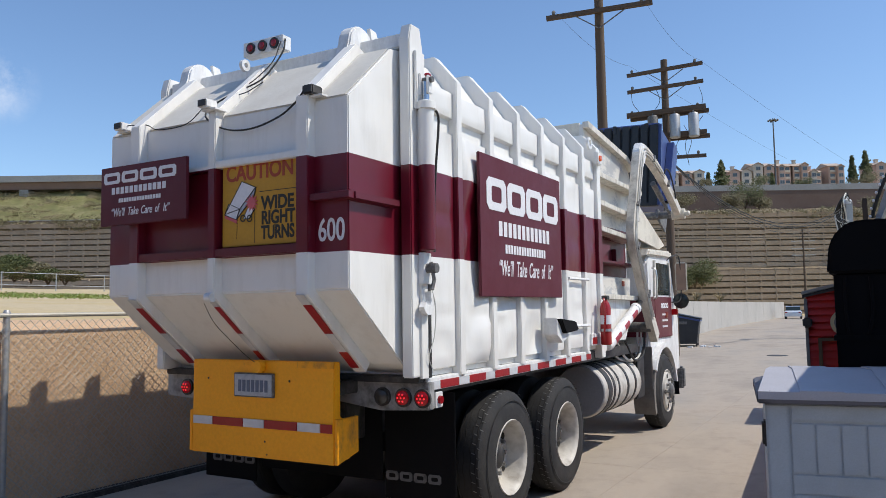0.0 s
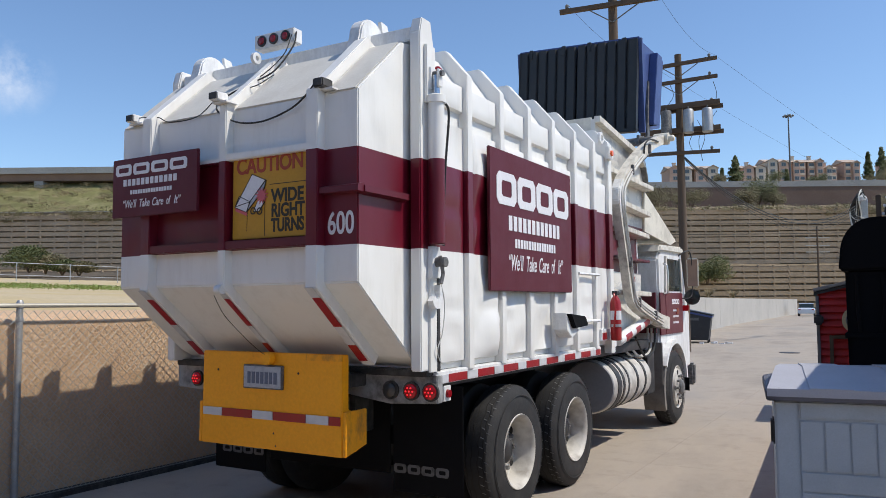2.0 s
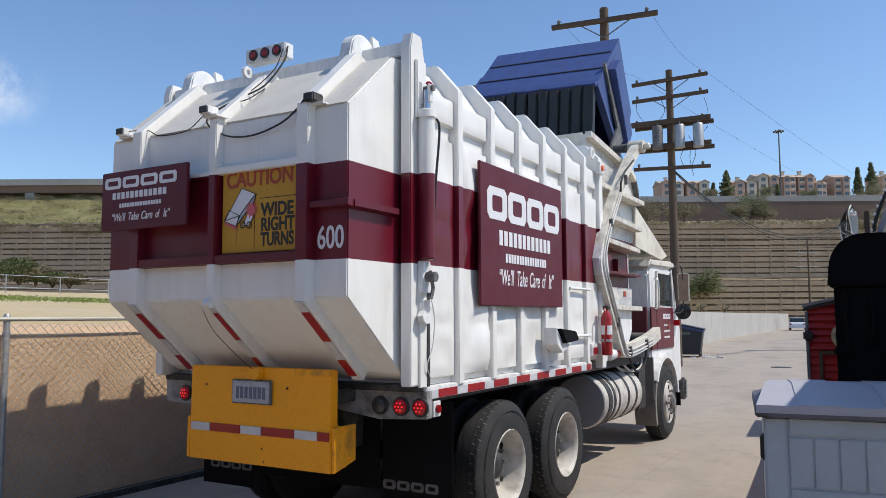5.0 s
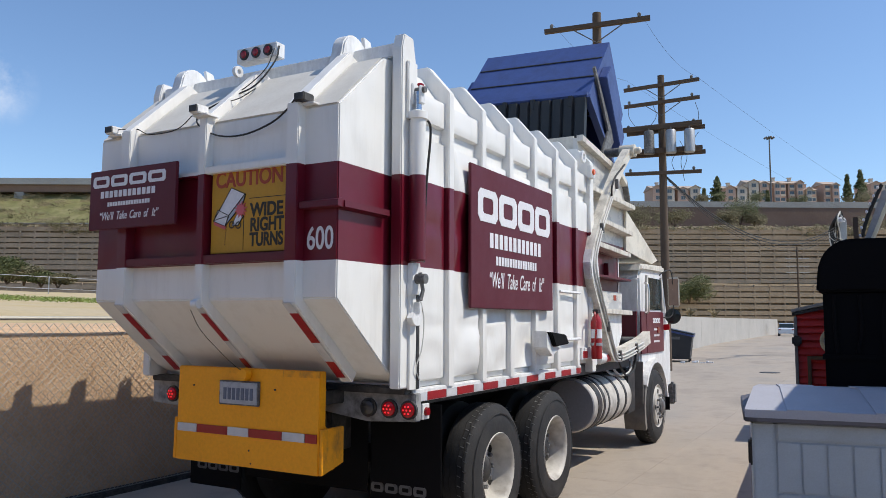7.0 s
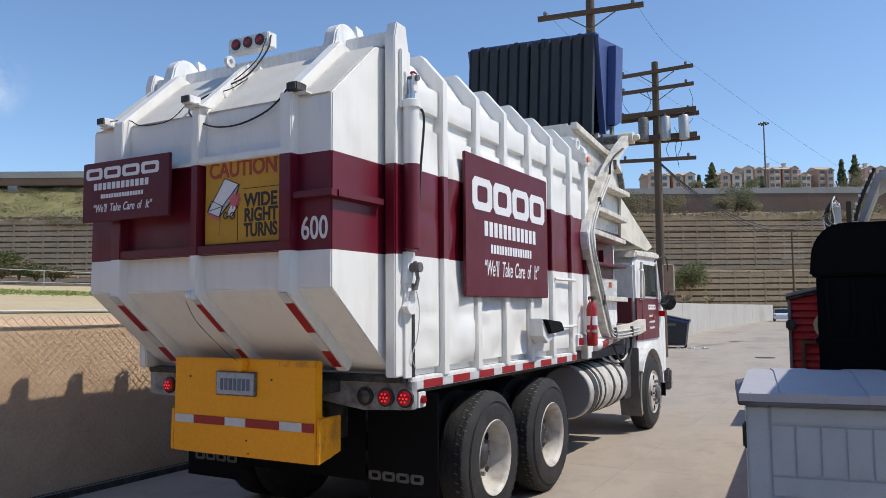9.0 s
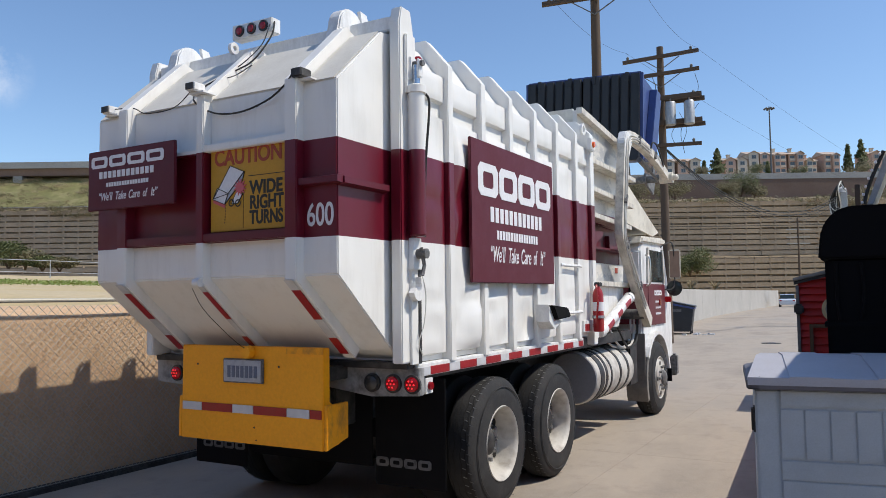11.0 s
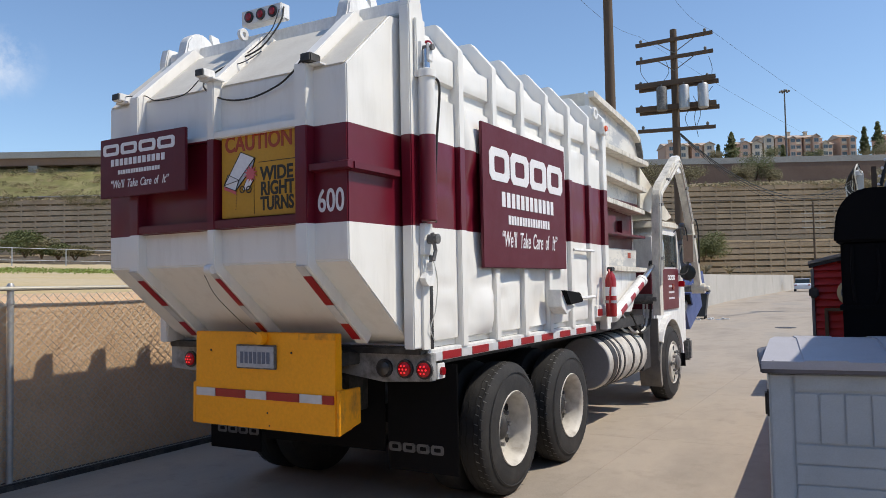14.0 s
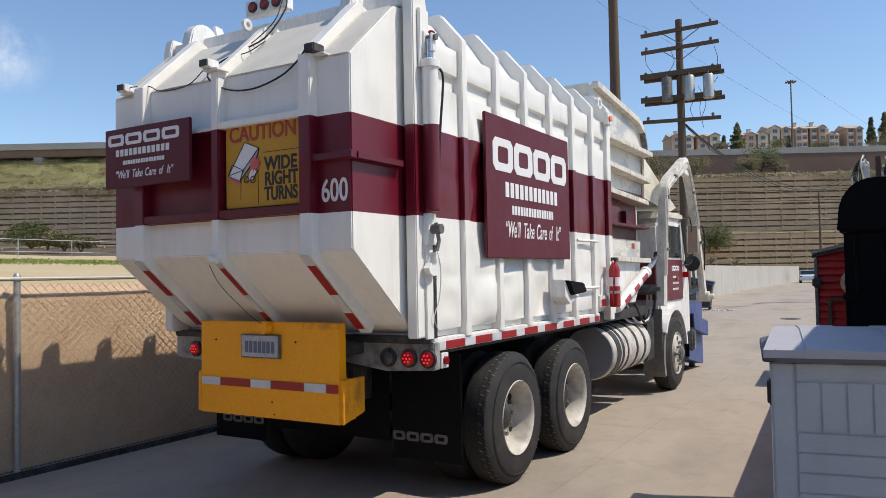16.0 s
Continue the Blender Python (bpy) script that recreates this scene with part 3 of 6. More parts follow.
def pole(at, height, arms, label, cans=False):
    p = thing("utility_pole", label, "utility pole", "poles along the drive", at=Matrix.Translation(at))
    part("shaft", tube([(0, 0, -0.3), (0, 0, height)], [0.17, 0.12], 12), TIMBER, p, smooth=True)
    d = Vector((0.97, 0.24, 0))
    for z, half, tilt in arms:
        a, b = d * -half, d * half
        a.z, b.z = z - tilt, z + tilt
        off = Vector((d.y, -d.x, 0)) * 0.15
        arm = part("crossarm", tube([a + off, b + off], 0.085, 4), TIMBER, p)
        if cans and 7.5 < z < 9.5:
            # heavy double arm: a second timber bolted behind the shaft
            shift = d * 0.12 - Vector((0, 0, 0.05))
            part("rear_timber", tube([a - off + shift, b - off + shift], 0.10, 4), TIMBER, arm)
            part("front_timber", tube([a + off * 1.05 + Vector((0, 0, 0.06)), b + off * 1.05 + Vector((0, 0, 0.06))], 0.085, 4), TIMBER, arm)
        for q in (a * 0.93 + b * 0.07, a * 0.1 + b * 0.9):
            part("insulator", lathe([(0.05, 0.02), (0.1, 0.05), (0.16, 0.055), (0.2, 0.02)], q + off, 8, axis="z"), GREYSTEEL, arm, smooth=True)
        if half > 1.2 and not (cans and z < 9.5):
            for sgn in (-1, 1):
                q = d * sgn * half * 0.5
                part("brace", tube([(off.x, off.y, z - 0.5), (q.x + off.x, q.y + off.y, z - 0.03)], 0.02, 4), GREYSTEEL, arm)
    if cans:
        # jumper leads slung from arm to arm
        for k, (u0, z0, u1, z1, bow) in enumerate(((-1.2, 9.8, -0.9, 8.95, 0.12), (1.2, 9.8, 1.25, 8.95, 0.08), (0.5, 8.0, 0.45, 7.2, 0.15), (0.62, 8.4, 0.7, 7.25, 0.2), (1.3, 8.7, 0.75, 6.9, 0.35), (-0.3, 9.8, -0.5, 8.9, 0.2))):
            a, b = d * u0 + Vector((0, 0, z0)), d * u1 + Vector((0, 0, z1))
            mid = (a + b) / 2 + d * bow * (1 if k % 2 else -1)
            part("jumper_lead", tube(smooth_line([a, mid, b], 6), 0.010, 5), CABLE, p, smooth=True)
        for k in (-0.47, 0.30, 0.95):
            q = d * k + Vector((d.y, -d.x, 0)) * 0.32
            can = part("transformer", lathe([(-0.46, 0.17), (-0.44, 0.19), (0.34, 0.19), (0.40, 0.16), (0.41, 0.05)], (q.x, q.y, arms[2][0] - 0.56), 16, axis="z"), GREYSTEEL if k < 0 else STEEL, p, "grey oil-filled transformer can", smooth=True)
            part("bushing", lathe([(0.40, 0.03), (0.52, 0.02)], (q.x, q.y, arms[2][0] - 0.56), 8, axis="z"), GREYSTEEL, can)
    return p


def wires():
    def sag(name, a, b, drop, r=0.012):
        a, b = Vector(a), Vector(b)
        pts = [a.lerp(b, k / 16) - Vector((0, 0, drop * 4 * (k / 16) * (1 - k / 16))) for k in range(17)]
        alone(name, tube(pts, r, 4), CABLE, "thin overhead wire strung between the poles", "wire", "overhead wires")
    P1, P2 = Vector((-2.37, 15.7, 0)), Vector((-2.48, 23.7, 0))
    for k in (-1.2, 1.2):
        off = Vector((k, k * 0.25, 0))
        sag("overhead_wire", P1 + off + Vector((0, 0, 10.2)), P2 + off + Vector((0, 0, 10.8)), 0.3, 0.004)
        sag("overhead_wire", P2 + off + Vector((0, 0, 10.8)), P2 + off + Vector((14, 60, 9)), 1.0, 0.004)
    for k in range(4):
        sag("service_cable", P2 + Vector((0.15, 0, 7.05 - 0.03 * k)), (2.7 + 0.03 * k, 40.0, 6.8 - 0.10 * k), 1.55 + 0.07 * k, 0.02 if k < 2 else 0.009)
    for z in (5.6, 7.2):
        a, b = far(-20, 118, z + 8), far(110, 118, z + 8)
        sag("overhead_wire", a, b, 1.5, 0.05)


def leaf_clump(bm, centre, size, count, leaf, rng):
    c = Vector(centre)
    for _ in range(count):
        d = Vector((rng.gauss(0, 1), rng.gauss(0, 1), rng.gauss(0, 1))).normalized()
        p = c + Vector((d.x * size.x, d.y * size.y, d.z * size.z)) * rng.uniform(0.35, 1.05)
        a = Vector((rng.gauss(0, 1), rng.gauss(0, 1), rng.gauss(0, 1))).normalized() * leaf * rng.uniform(0.6, 1.3)
        b = a.orthogonal().normalized() * leaf * rng.uniform(0.4, 0.9)
        vs = [bm.verts.new(p + q) for q in (a, b, -a, -b)]
        bm.faces.new(vs)


def bush(at, size, label, material, seed, leaf=0.5, count=420, name="bush"):
    rng = random.Random(seed)
    b = thing(name, label, name, "hillside shrubs", at=Matrix.Translation(at))
    bm = bmesh.new()
    for _ in range(7):
        o = Vector((rng.uniform(-0.6, 0.6) * size[0], rng.uniform(-0.4, 0.4) * size[0], rng.uniform(0.25, 0.75) * size[1]))
        leaf_clump(bm, o, Vector((size[0] * 0.5, size[0] * 0.5, size[1] * 0.36)), count // 7, leaf, rng)
    part("crown", bm, material, b)
    bm = bmesh.new()
    for k in range(5):
        a = rng.uniform(0, 6.28)
        tube([(0, 0, -0.4), (math.cos(a) * size[0] * 0.3, math.sin(a) * size[0] * 0.3, size[1] * 0.5)], [0.12, 0.04], 5, bm)
    part("trunk", bm, BARK, b)


def conifer(at, height, width, seed, label):
    rng = random.Random(seed)
    t = thing("tree", label, "tree", "trees by the apartments", at=Matrix.Translation(at))
    part("trunk", tube([(0, 0, -1), (0, 0, height * 0.9)], [0.4, 0.08], 7), BARK, t)
    bm = bmesh.new()
    for k in range(26):
        f = k / 26
        r = width * (1 - f) ** 0.8 * rng.uniform(0.6, 1.1)
        for _ in range(3):
            a = rng.uniform(0, 6.28)
            leaf_clump(bm, (math.cos(a) * r * 0.6, math.sin(a) * r * 0.6, height * (0.12 + 0.86 * f)), Vector((r * 0.5 + 0.3, r * 0.5 + 0.3, height * 0.05)), 18, 0.55, rng)
    part("crown", bm, LEAF, t)


def gable(x0, x1, y0, y1, z, rise, over=0.4):
    bm = bmesh.new()
    m = (x0 + x1) / 2
    prism([(x0 - over, z - 0.1), (m, z + rise), (x1 + over, z - 0.1), (x1 + over, z + 0.15), (m, z + rise + 0.28), (x0 - over, z + 0.15)], y0 - over, y1, "y", bm=bm)
    return bm


def far_window(x, z, y, w, h, parent):
    f = part("window", box(x - w / 2 - 0.18, x + w / 2 + 0.18, y - 0.1, y + 0.05, z - 0.18, z + h + 0.18), PARAPET, parent)
    part("pane", box(x - w / 2, x - 0.06, y - 0.13, y, z, z + h), WINDOW, f)
    part("pane", box(x + 0.06, x + w / 2, y - 0.13, y, z, z + h), WINDOW, f)


def apartment(u, v, z, width, storeys, material, seed):
    rng = random.Random(seed)
    h = storeys * 3.0
    other = STUCCO2 if material is STUCCO else STUCCO
    a = thing("apartment_building", "peach stucco apartment building with gabled bays and tile roof", "building", "apartments on the hilltop", at=Matrix.Translation(far(u, v, z)) @ Matrix.Rotation(math.atan2(0.493, 0.870), 4, "Z"))
    part("wall", box(0, width, 0, 12, -3, h), material, a)
    part("roof", prism([(-0.6, h), (12.6, h), (6, h + 2.2)], -0.5, width + 0.5, "x"), TILES, a)
    # projecting bays with their own gables; dark panels between paint shaded balcony recesses
    bay = min(4.4, width * 0.45)
    spots = [0.2, width - bay - 0.2] if width > 8.5 else [0.4 if seed % 2 else width - bay - 0.4]
    for k, x in enumerate(spots):
        top = h - (0.0 if (seed + k) % 3 else 0.8)
        b = part("bay", prism([(x, -3), (x + bay, -3), (x + bay, top), (x + bay / 2, top + 1.1), (x, top)], -1.6, 0.02, "y"), material if k % 2 == 0 else other, a)
        part("bay_roof", gable(x, x + bay, -1.6, 5, top, 1.15), TILES, b)
        for s in range(storeys):
            far_window(x + bay / 2, s * 3 + 0.9, -1.6, 1.7, 1.4, b)
    free = [q for q in (0.5 * width, 0.25 * width, 0.75 * width) if all(not (x - 0.9 < q < x + bay + 0.9) for x in spots)]
    for q in free[:2]:
        for s in range(storeys):
            c = part("balcony_shade", box(q - 1.0, q + 1.0, -0.06, 0.03, s * 3 + 0.3, s * 3 + 2.5), WINDOW, a)
            part("balcony_front", box(q - 1.15, q + 1.15, -0.5, -0.1, s * 3 + 0.1, s * 3 + 1.1), other, c)
    if rng.random() < 0.7:
        t = part("chimney", box(width * 0.3, width * 0.3 + 1.3, 4, 5.3, h + 0.6, h + 3.2), other, a)
        part("chimney_cap", box(width * 0.3 - 0.2, width * 0.3 + 1.5, 3.8, 5.5, h + 3.2, h + 3.5), TILES, t)


def build_backdrop():
    crib_wall("retaining_wall_upper", 142.2, 8.6, 18.9, "tall brown crib-block retaining wall across the hillside")
    crib_wall("retaining_wall_lower", 138.6, -0.5, 8.2, "lower tier of a brown crib-block retaining wall")
    k = 0.2504
    for i, (p0, p1, st, base, mat) in enumerate(((1205, 1246, 2, 328, STUCCO), (1290, 1330, 2, 328, STUCCO), (1332, 1370, 3, 329, STUCCO2), (1376, 1402, 3, 330, STUCCO), (1406, 1432, 3, 330, STUCCO), (1434, 1456, 2, 330, STUCCO2), (1470, 1496, 3, 331, STUCCO), (1551, 1590, 3, 331, STUCCO), (1160, 1200, 2, 328, STUCCO), (1600, 1640, 3, 331, STUCCO2))):
        apartment((p0 - 778) * k, 340, 1.8 + (540 - base) * k, (p1 - p0) * k, st, mat, i)
    conifer(far((1278 - 778) * 0.221, 300, 47.5), 11.5, 3.6, 3, "dark green conifer before the apartments")
    conifer(far((1254 - 778) * 0.221, 300, 47.5), 6.5, 0.9, 5, "slender dark cypress before the apartments")
    conifer(far((1512 - 778) * 0.221, 300, 48), 12, 2.0, 7, "dark green conifer before the apartments")
    conifer(far((1536 - 778) * 0.221, 300, 48), 14, 3.4, 8, "dark green conifer before the apartments")
    conifer(far((1368 - 778) * 0.221, 300, 47), 6.5, 0.8, 9, "slender dark cypress before the apartments")
    for i, (px, py, v, w, h, m) in enumerate(((1320, 366, 158, 4.2, 5.6, LEAF), (1300, 368, 157, 3.0, 3.2, LEAFDRY), (1345, 366, 157, 2.6, 3.4, LEAFDRY), (1530, 330, 290, 7, 6, LEAFDRY), (1425, 330, 290, 4, 4, LEAF), (1345, 331, 290, 5, 5, LEAF), (1252, 330, 290, 3, 4, LEAFDRY), (1238, 500, 136, 3.6, 4.4, LEAF), (1225, 505, 136, 2.6, 3.6, LEAF), (1200, 372, 150, 4.0, 3.6, LEAFDRY), (1140, 372, 156, 5.0, 4.6, LEAFDRY), (20, 490, 100, 3.6, 2.8, LEAF), (50, 492, 100, 3.4, 2.2, LEAFDRY), (80, 494, 99, 3.0, 1.7, LEAF), (110, 495, 98, 2.4, 1.4, LEAFDRY), (10, 476, 104, 3.0, 2.4, LEAF), (1560, 372, 152, 4, 3, LEAFDRY))):
        hor = 536.6 + (1557 - px) * 0.01497
        bush(far((px - 780) / 1358 * v, v, 1.5 + (hor - py) / 1358 * v), (w, h), "green leafy shrub on the hillside" if m is LEAF else "dry olive shrub on the hillside", m, 20 + i, 0.14, 2800)
    rng = random.Random(4)
    bm = bmesh.new()
    for _ in range(700):
        u = rng.uniform(-120, 125)
        v = rng.choice((rng.uniform(141.7, 144), rng.uniform(144, 162)))
        z = 18.8 + max(0, v - 144) * 0.13 - 0.25 * max(0, 142.4 - v)
        s = rng.uniform(0.5, 1.6)
        leaf_clump(bm, far(u, v, z + s * 0.3), Vector((s * 1.3, s * 1.3, s * 0.6)), 22, 0.2, rng)
    tagged(part("brush", bm, LEAFDRY), "olive brush along the top of the wall", "scrub", kind="stuff")
    bm = bmesh.new()
    for _ in range(2400):
        u = rng.uniform(-120, 125)
        v = rng.uniform(142.3, 164)
        z = 18.7 + max(0, v - 144) * 0.13
        s = rng.uniform(0.3, 1.1)
        leaf_clump(bm, far(u, v, z + s * 0.3), Vector((s * 1.4, s * 1.4, s * 0.6)), 20, 0.2, rng)
    tagged(part("dry_brush", bm, STRAWLEAF), "straw-coloured dry brush along the hillside", "scrub", kind="stuff")
    bm = bmesh.new()
    for _ in range(3200):
        y = rng.uniform(8, 34)
        x = rng.gauss(-19, 3.0)
        if x > -6:
            continue
        z = 1.72 + (-4.2 - x) * 0.042
        if noise.noise((x * 0.25, y * 0.16, 5)) < 0.10:
            continue
        leaf_clump(bm, (x, y, z + 0.08), Vector((0.45, 0.6, 0.09)), 16, 0.035, rng)
    tagged(part("weeds", bm, surface("fresh_weed", (0.23, 0.30, 0.075), 0.7, dirt=0.7, grime=(0.36, 0.31, 0.13), scale=0.5, bump=0)), "patches of green weeds in the dry field", "weeds", kind="stuff")
    w = thing("slope_barrier", "low brown masonry barrier at the foot of the grass slope", "wall", kind="structure")
    part("barrier", slab_between(far(-92, 147.5, 0).xy, far(-50, 147.0, 0).xy, 17.6, 20.0, 0.4), SOUNDWALL, w)
    part("coping", slab_between(far(-92, 147.5, 0).xy, far(-50, 147.0, 0).xy, 20.0, 20.15, 0.5), PARAPET, w)
    for name, mat, many, label in (("slope_scrub", LEAFDRY, 420, "olive scrub scattered over the grass slope"), ("slope_straw", STRAWLEAF, 420, "pale dry tufts scattered over the grass slope")):
        bm = bmesh.new()
        for _ in range(many):
            u, v = rng.uniform(-125, -56), rng.uniform(148.5, 170)
            if noise.noise((u * 0.12, v * 0.2, 3 if mat is LEAFDRY else 9)) < -0.05:
                continue
            z = 18.2 + (v - 148) * 0.577 if v < 157 else 23.4 + (v - 157) * 0.46
            q = rng.uniform(0.4, 1.3)
            leaf_clump(bm, far(u, v, z + q * 0.3), Vector((q * 1.7, q * 1.3, q * 0.5)), 60, 0.10, rng)
        tagged(part(name, bm, mat), label, "scrub", kind="stuff")
    # olive scrub that spills over the top of the crib wall in clusters
    bm = bmesh.new()
    for _ in range(520):
        u = rng.uniform(-125, 120)
        if noise.noise((u * 0.06, 0.0, 4.0)) < (-0.15 if u < -40 else 0.08):
            continue
        q = rng.uniform(0.5, 1.5) * (1.25 if u < -40 else 0.8)
        leaf_clump(bm, far(u, rng.uniform(141.2, 142.8), rng.uniform(17.6, 19.6)), Vector((q * 1.2, q, q * 0.6)), 55, 0.12, rng)
    tagged(part("hanging_scrub", bm, LEAFDRY), "olive scrub spilling over the top of the retaining wall", "scrub", kind="stuff")
    # street light on the highway
    s = thing("street_lamp", "tall slender steel highway light mast", "street lamp", at=Matrix.Translation(far(75.6, 172, 27)))
    part("mast", tube([(0, 0, -2), (0, 0, 17.0)], [0.22, 0.13], 8), GREYSTEEL, s)
    part("lamp_ring", lathe([(16.45, 0.55), (16.55, 0.62), (16.65, 0.55)], (0, 0, 0), 16, axis="z"), GREYSTEEL, s)
    for k in range(6):
        a = 2 * math.pi * k / 6
        part("lamp_head", lathe([(16.3, 0.2), (16.55, 0.27), (16.75, 0.12)], (0.95 * math.cos(a), 0.95 * math.sin(a), 0), 10, axis="z"), GREYSTEEL, s, smooth=True)
    # small far pole before the retaining wall
    q = thing("far_utility_pole", "slim far utility pole before the retaining wall", "utility pole", at=Matrix.Translation(far(56.5, 120, 0)))
    part("shaft", tube([(0, 0, -1), (0, 0, 13.5)], [0.2, 0.13], 7), TIMBER, q)
    for z in (11.6, 10.4, 9.4):
        part("crossarm", tube([(-1.6, -0.9, z), (1.6, 0.9, z)], 0.11, 4), PARAPET, q)


# ---- the refuse truck ----
TRUCK = thing("garbage_truck", "white and maroon front-loading garbage truck with ribbed body", "truck")
RIBS = [0.44, 1.01, 1.57, 2.14, 2.72, 3.30]


def reflectors(run, length, place, parent, first=0, red=0.30, white=0.17):
    """Red and silver tape pieces along a run; place(a, b) gives the piece's mesh."""
    p, k = 0.0, first
    while p < length - 0.02:
        w = red if k % 2 == 0 else white
        q = min(p + w, length)
        part("reflector", place(run + p, run + q), TAPERED if k % 2 == 0 else TAPEWHT, parent)
        p, k = q, k + 1


def panel(y0, y1, z0, z1, x, back, bulge, seed, parent, seams=(), dented=0.022):
    """A pressed steel panel that stands proud of its back, bowed out between its seams and dented."""
    bm = bmesh.new()
    ny, nz = 14, max(6, int((z1 - z0) / 0.05))
    cuts = [z0, *seams, z1]
    grid = []
    for j in range(-1, nz + 2):
        row = []
        for i in range(ny + 1):
            a = i / ny
            y = y0 + (y1 - y0) * a
            z = z0 + 0.012 + (z1 - z0 - 0.024) * min(max(j, 0), nz) / nz
            if j in (-1, nz + 1):
                row.append(bm.verts.new((back, y, z0 if j < 0 else z1)))
                continue
            lo = max(c for c in cuts if c <= z)
            hi = min((c for c in cuts if c > lo), default=z1)
            e = min(1.0, min(a, 1 - a) * (y1 - y0) / 0.07)
            f = min(1.0, min(z - lo, hi - z) / 0.06)
            o = bulge * math.sin(e * math.pi / 2) * math.sin(max(0.0, f) * math.pi / 2)
            dent = noise.noise((y * 2.3 + seed, z * 2.1, seed)) * dented + noise.noise((y * 6 + seed, z * 5, seed + 4)) * dented * 0.35
            row.append(bm.verts.new((x + o + dent * min(1, e, f), y, z)))
        grid.append(row)
    for a, b in zip(grid, grid[1:]):
        for i in range(ny):
            bm.faces.new((a[i], a[i + 1], b[i + 1], b[i]))
    return part("side_panel", bm, PAINT, parent, smooth=True)


def build_body():
    half, rib = 1.21, 1.285
    prof = [(-half, 1.32), (half, 1.32), (half, 3.44), (1.04, 3.68), (-1.04, 3.68), (-half, 3.44)]
    body = part("body", prism(prof, -0.02, 3.9, "y"), PAINT, TRUCK, "white packer body with a maroon band")
    for y in RIBS:
        p = [(-rib, 1.30), (rib, 1.30), (rib, 3.545), (1.09, 3.775), (-1.09, 3.775), (-rib, 3.545)]
        part("rib", prism(p, y, y + 0.085, "y", 0.006), PAINT, body)
    p = [(-rib, 1.22), (rib, 1.22), (rib, 3.62), (1.12, 3.79), (-1.12, 3.79), (-rib, 3.62)]
    part("front_post", prism(p, 3.80, 3.93, "y", 0.006), PAINT, body)
    for k, (a, b) in enumerate(zip([0.02] + [y + 0.085 for y in RIBS], RIBS + [3.80])):
        panel(a, b, 1.36, 3.14, half + 0.032, half + 0.001, 0.012, k * 3.7, body, (1.75, 2.50), 0.065 if k in (1, 2, 3) else 0.022)
        panel(a, b, 3.245, 3.465, half + 0.034, half + 0.001, 0.012, k * 5.1, body, (), 0.010)
    # lower side rail with tape
    rail = part("side_rail", box(1.19, 1.27, -0.03, 3.47, 1.225, 1.315, 0.006), WHITE, TRUCK)
    part("side_rail", box(-1.27, -1.19, -0.03, 3.47, 1.205, 1.315, 0.006), WHITE, TRUCK)
    reflectors(-0.02, 3.47, lambda a, b: box(1.27, 1.273, a + 0.003, b - 0.003, 1.230, 1.288), rail, 1, 0.28, 0.17)
    step = part("front_rail", box(1.17, 1.28, 3.47, 4.02, 1.37, 1.50, 0.006), WHITE, TRUCK)
    reflectors(3.5, 0.5, lambda a, b: box(1.28, 1.283, a + 0.003, b - 0.003, 1.385, 1.46), step, 0, 0.16, 0.2)
    part("rail_bracket", box(1.15, 1.27, 3.86, 4.03, 1.28, 1.70, 0.01), WHITE, TRUCK)
    # rear frame round the tailgate
    for s in (-1, 1):
        post = part("rear_post", prism([(-0.21, 1.33), (-0.02, 1.33), (-0.02, 3.64), (-0.06, 3.81), (-0.18, 3.81), (-0.21, 3.70)], s * 1.18, s * 1.265, "x", 0.008), PAINT, TRUCK)
        part("post_plate", box(s * 1.265, s * 1.29, -0.16, -0.04, 3.20, 3.62, 0.006), PAINT, post)
        part("marker_lamp", lathe([(0, 0.03), (0.02, 0.028), (0.035, 0.015)], (s * 1.29 if s > 0 else -1.325, -0.02, 3.46), 12), LENS, post, smooth=True)
    part("rear_header", box(-1.17, 1.17, -0.17, -0.03, 3.66, 3.76, 0.008), WHITE, TRUCK)


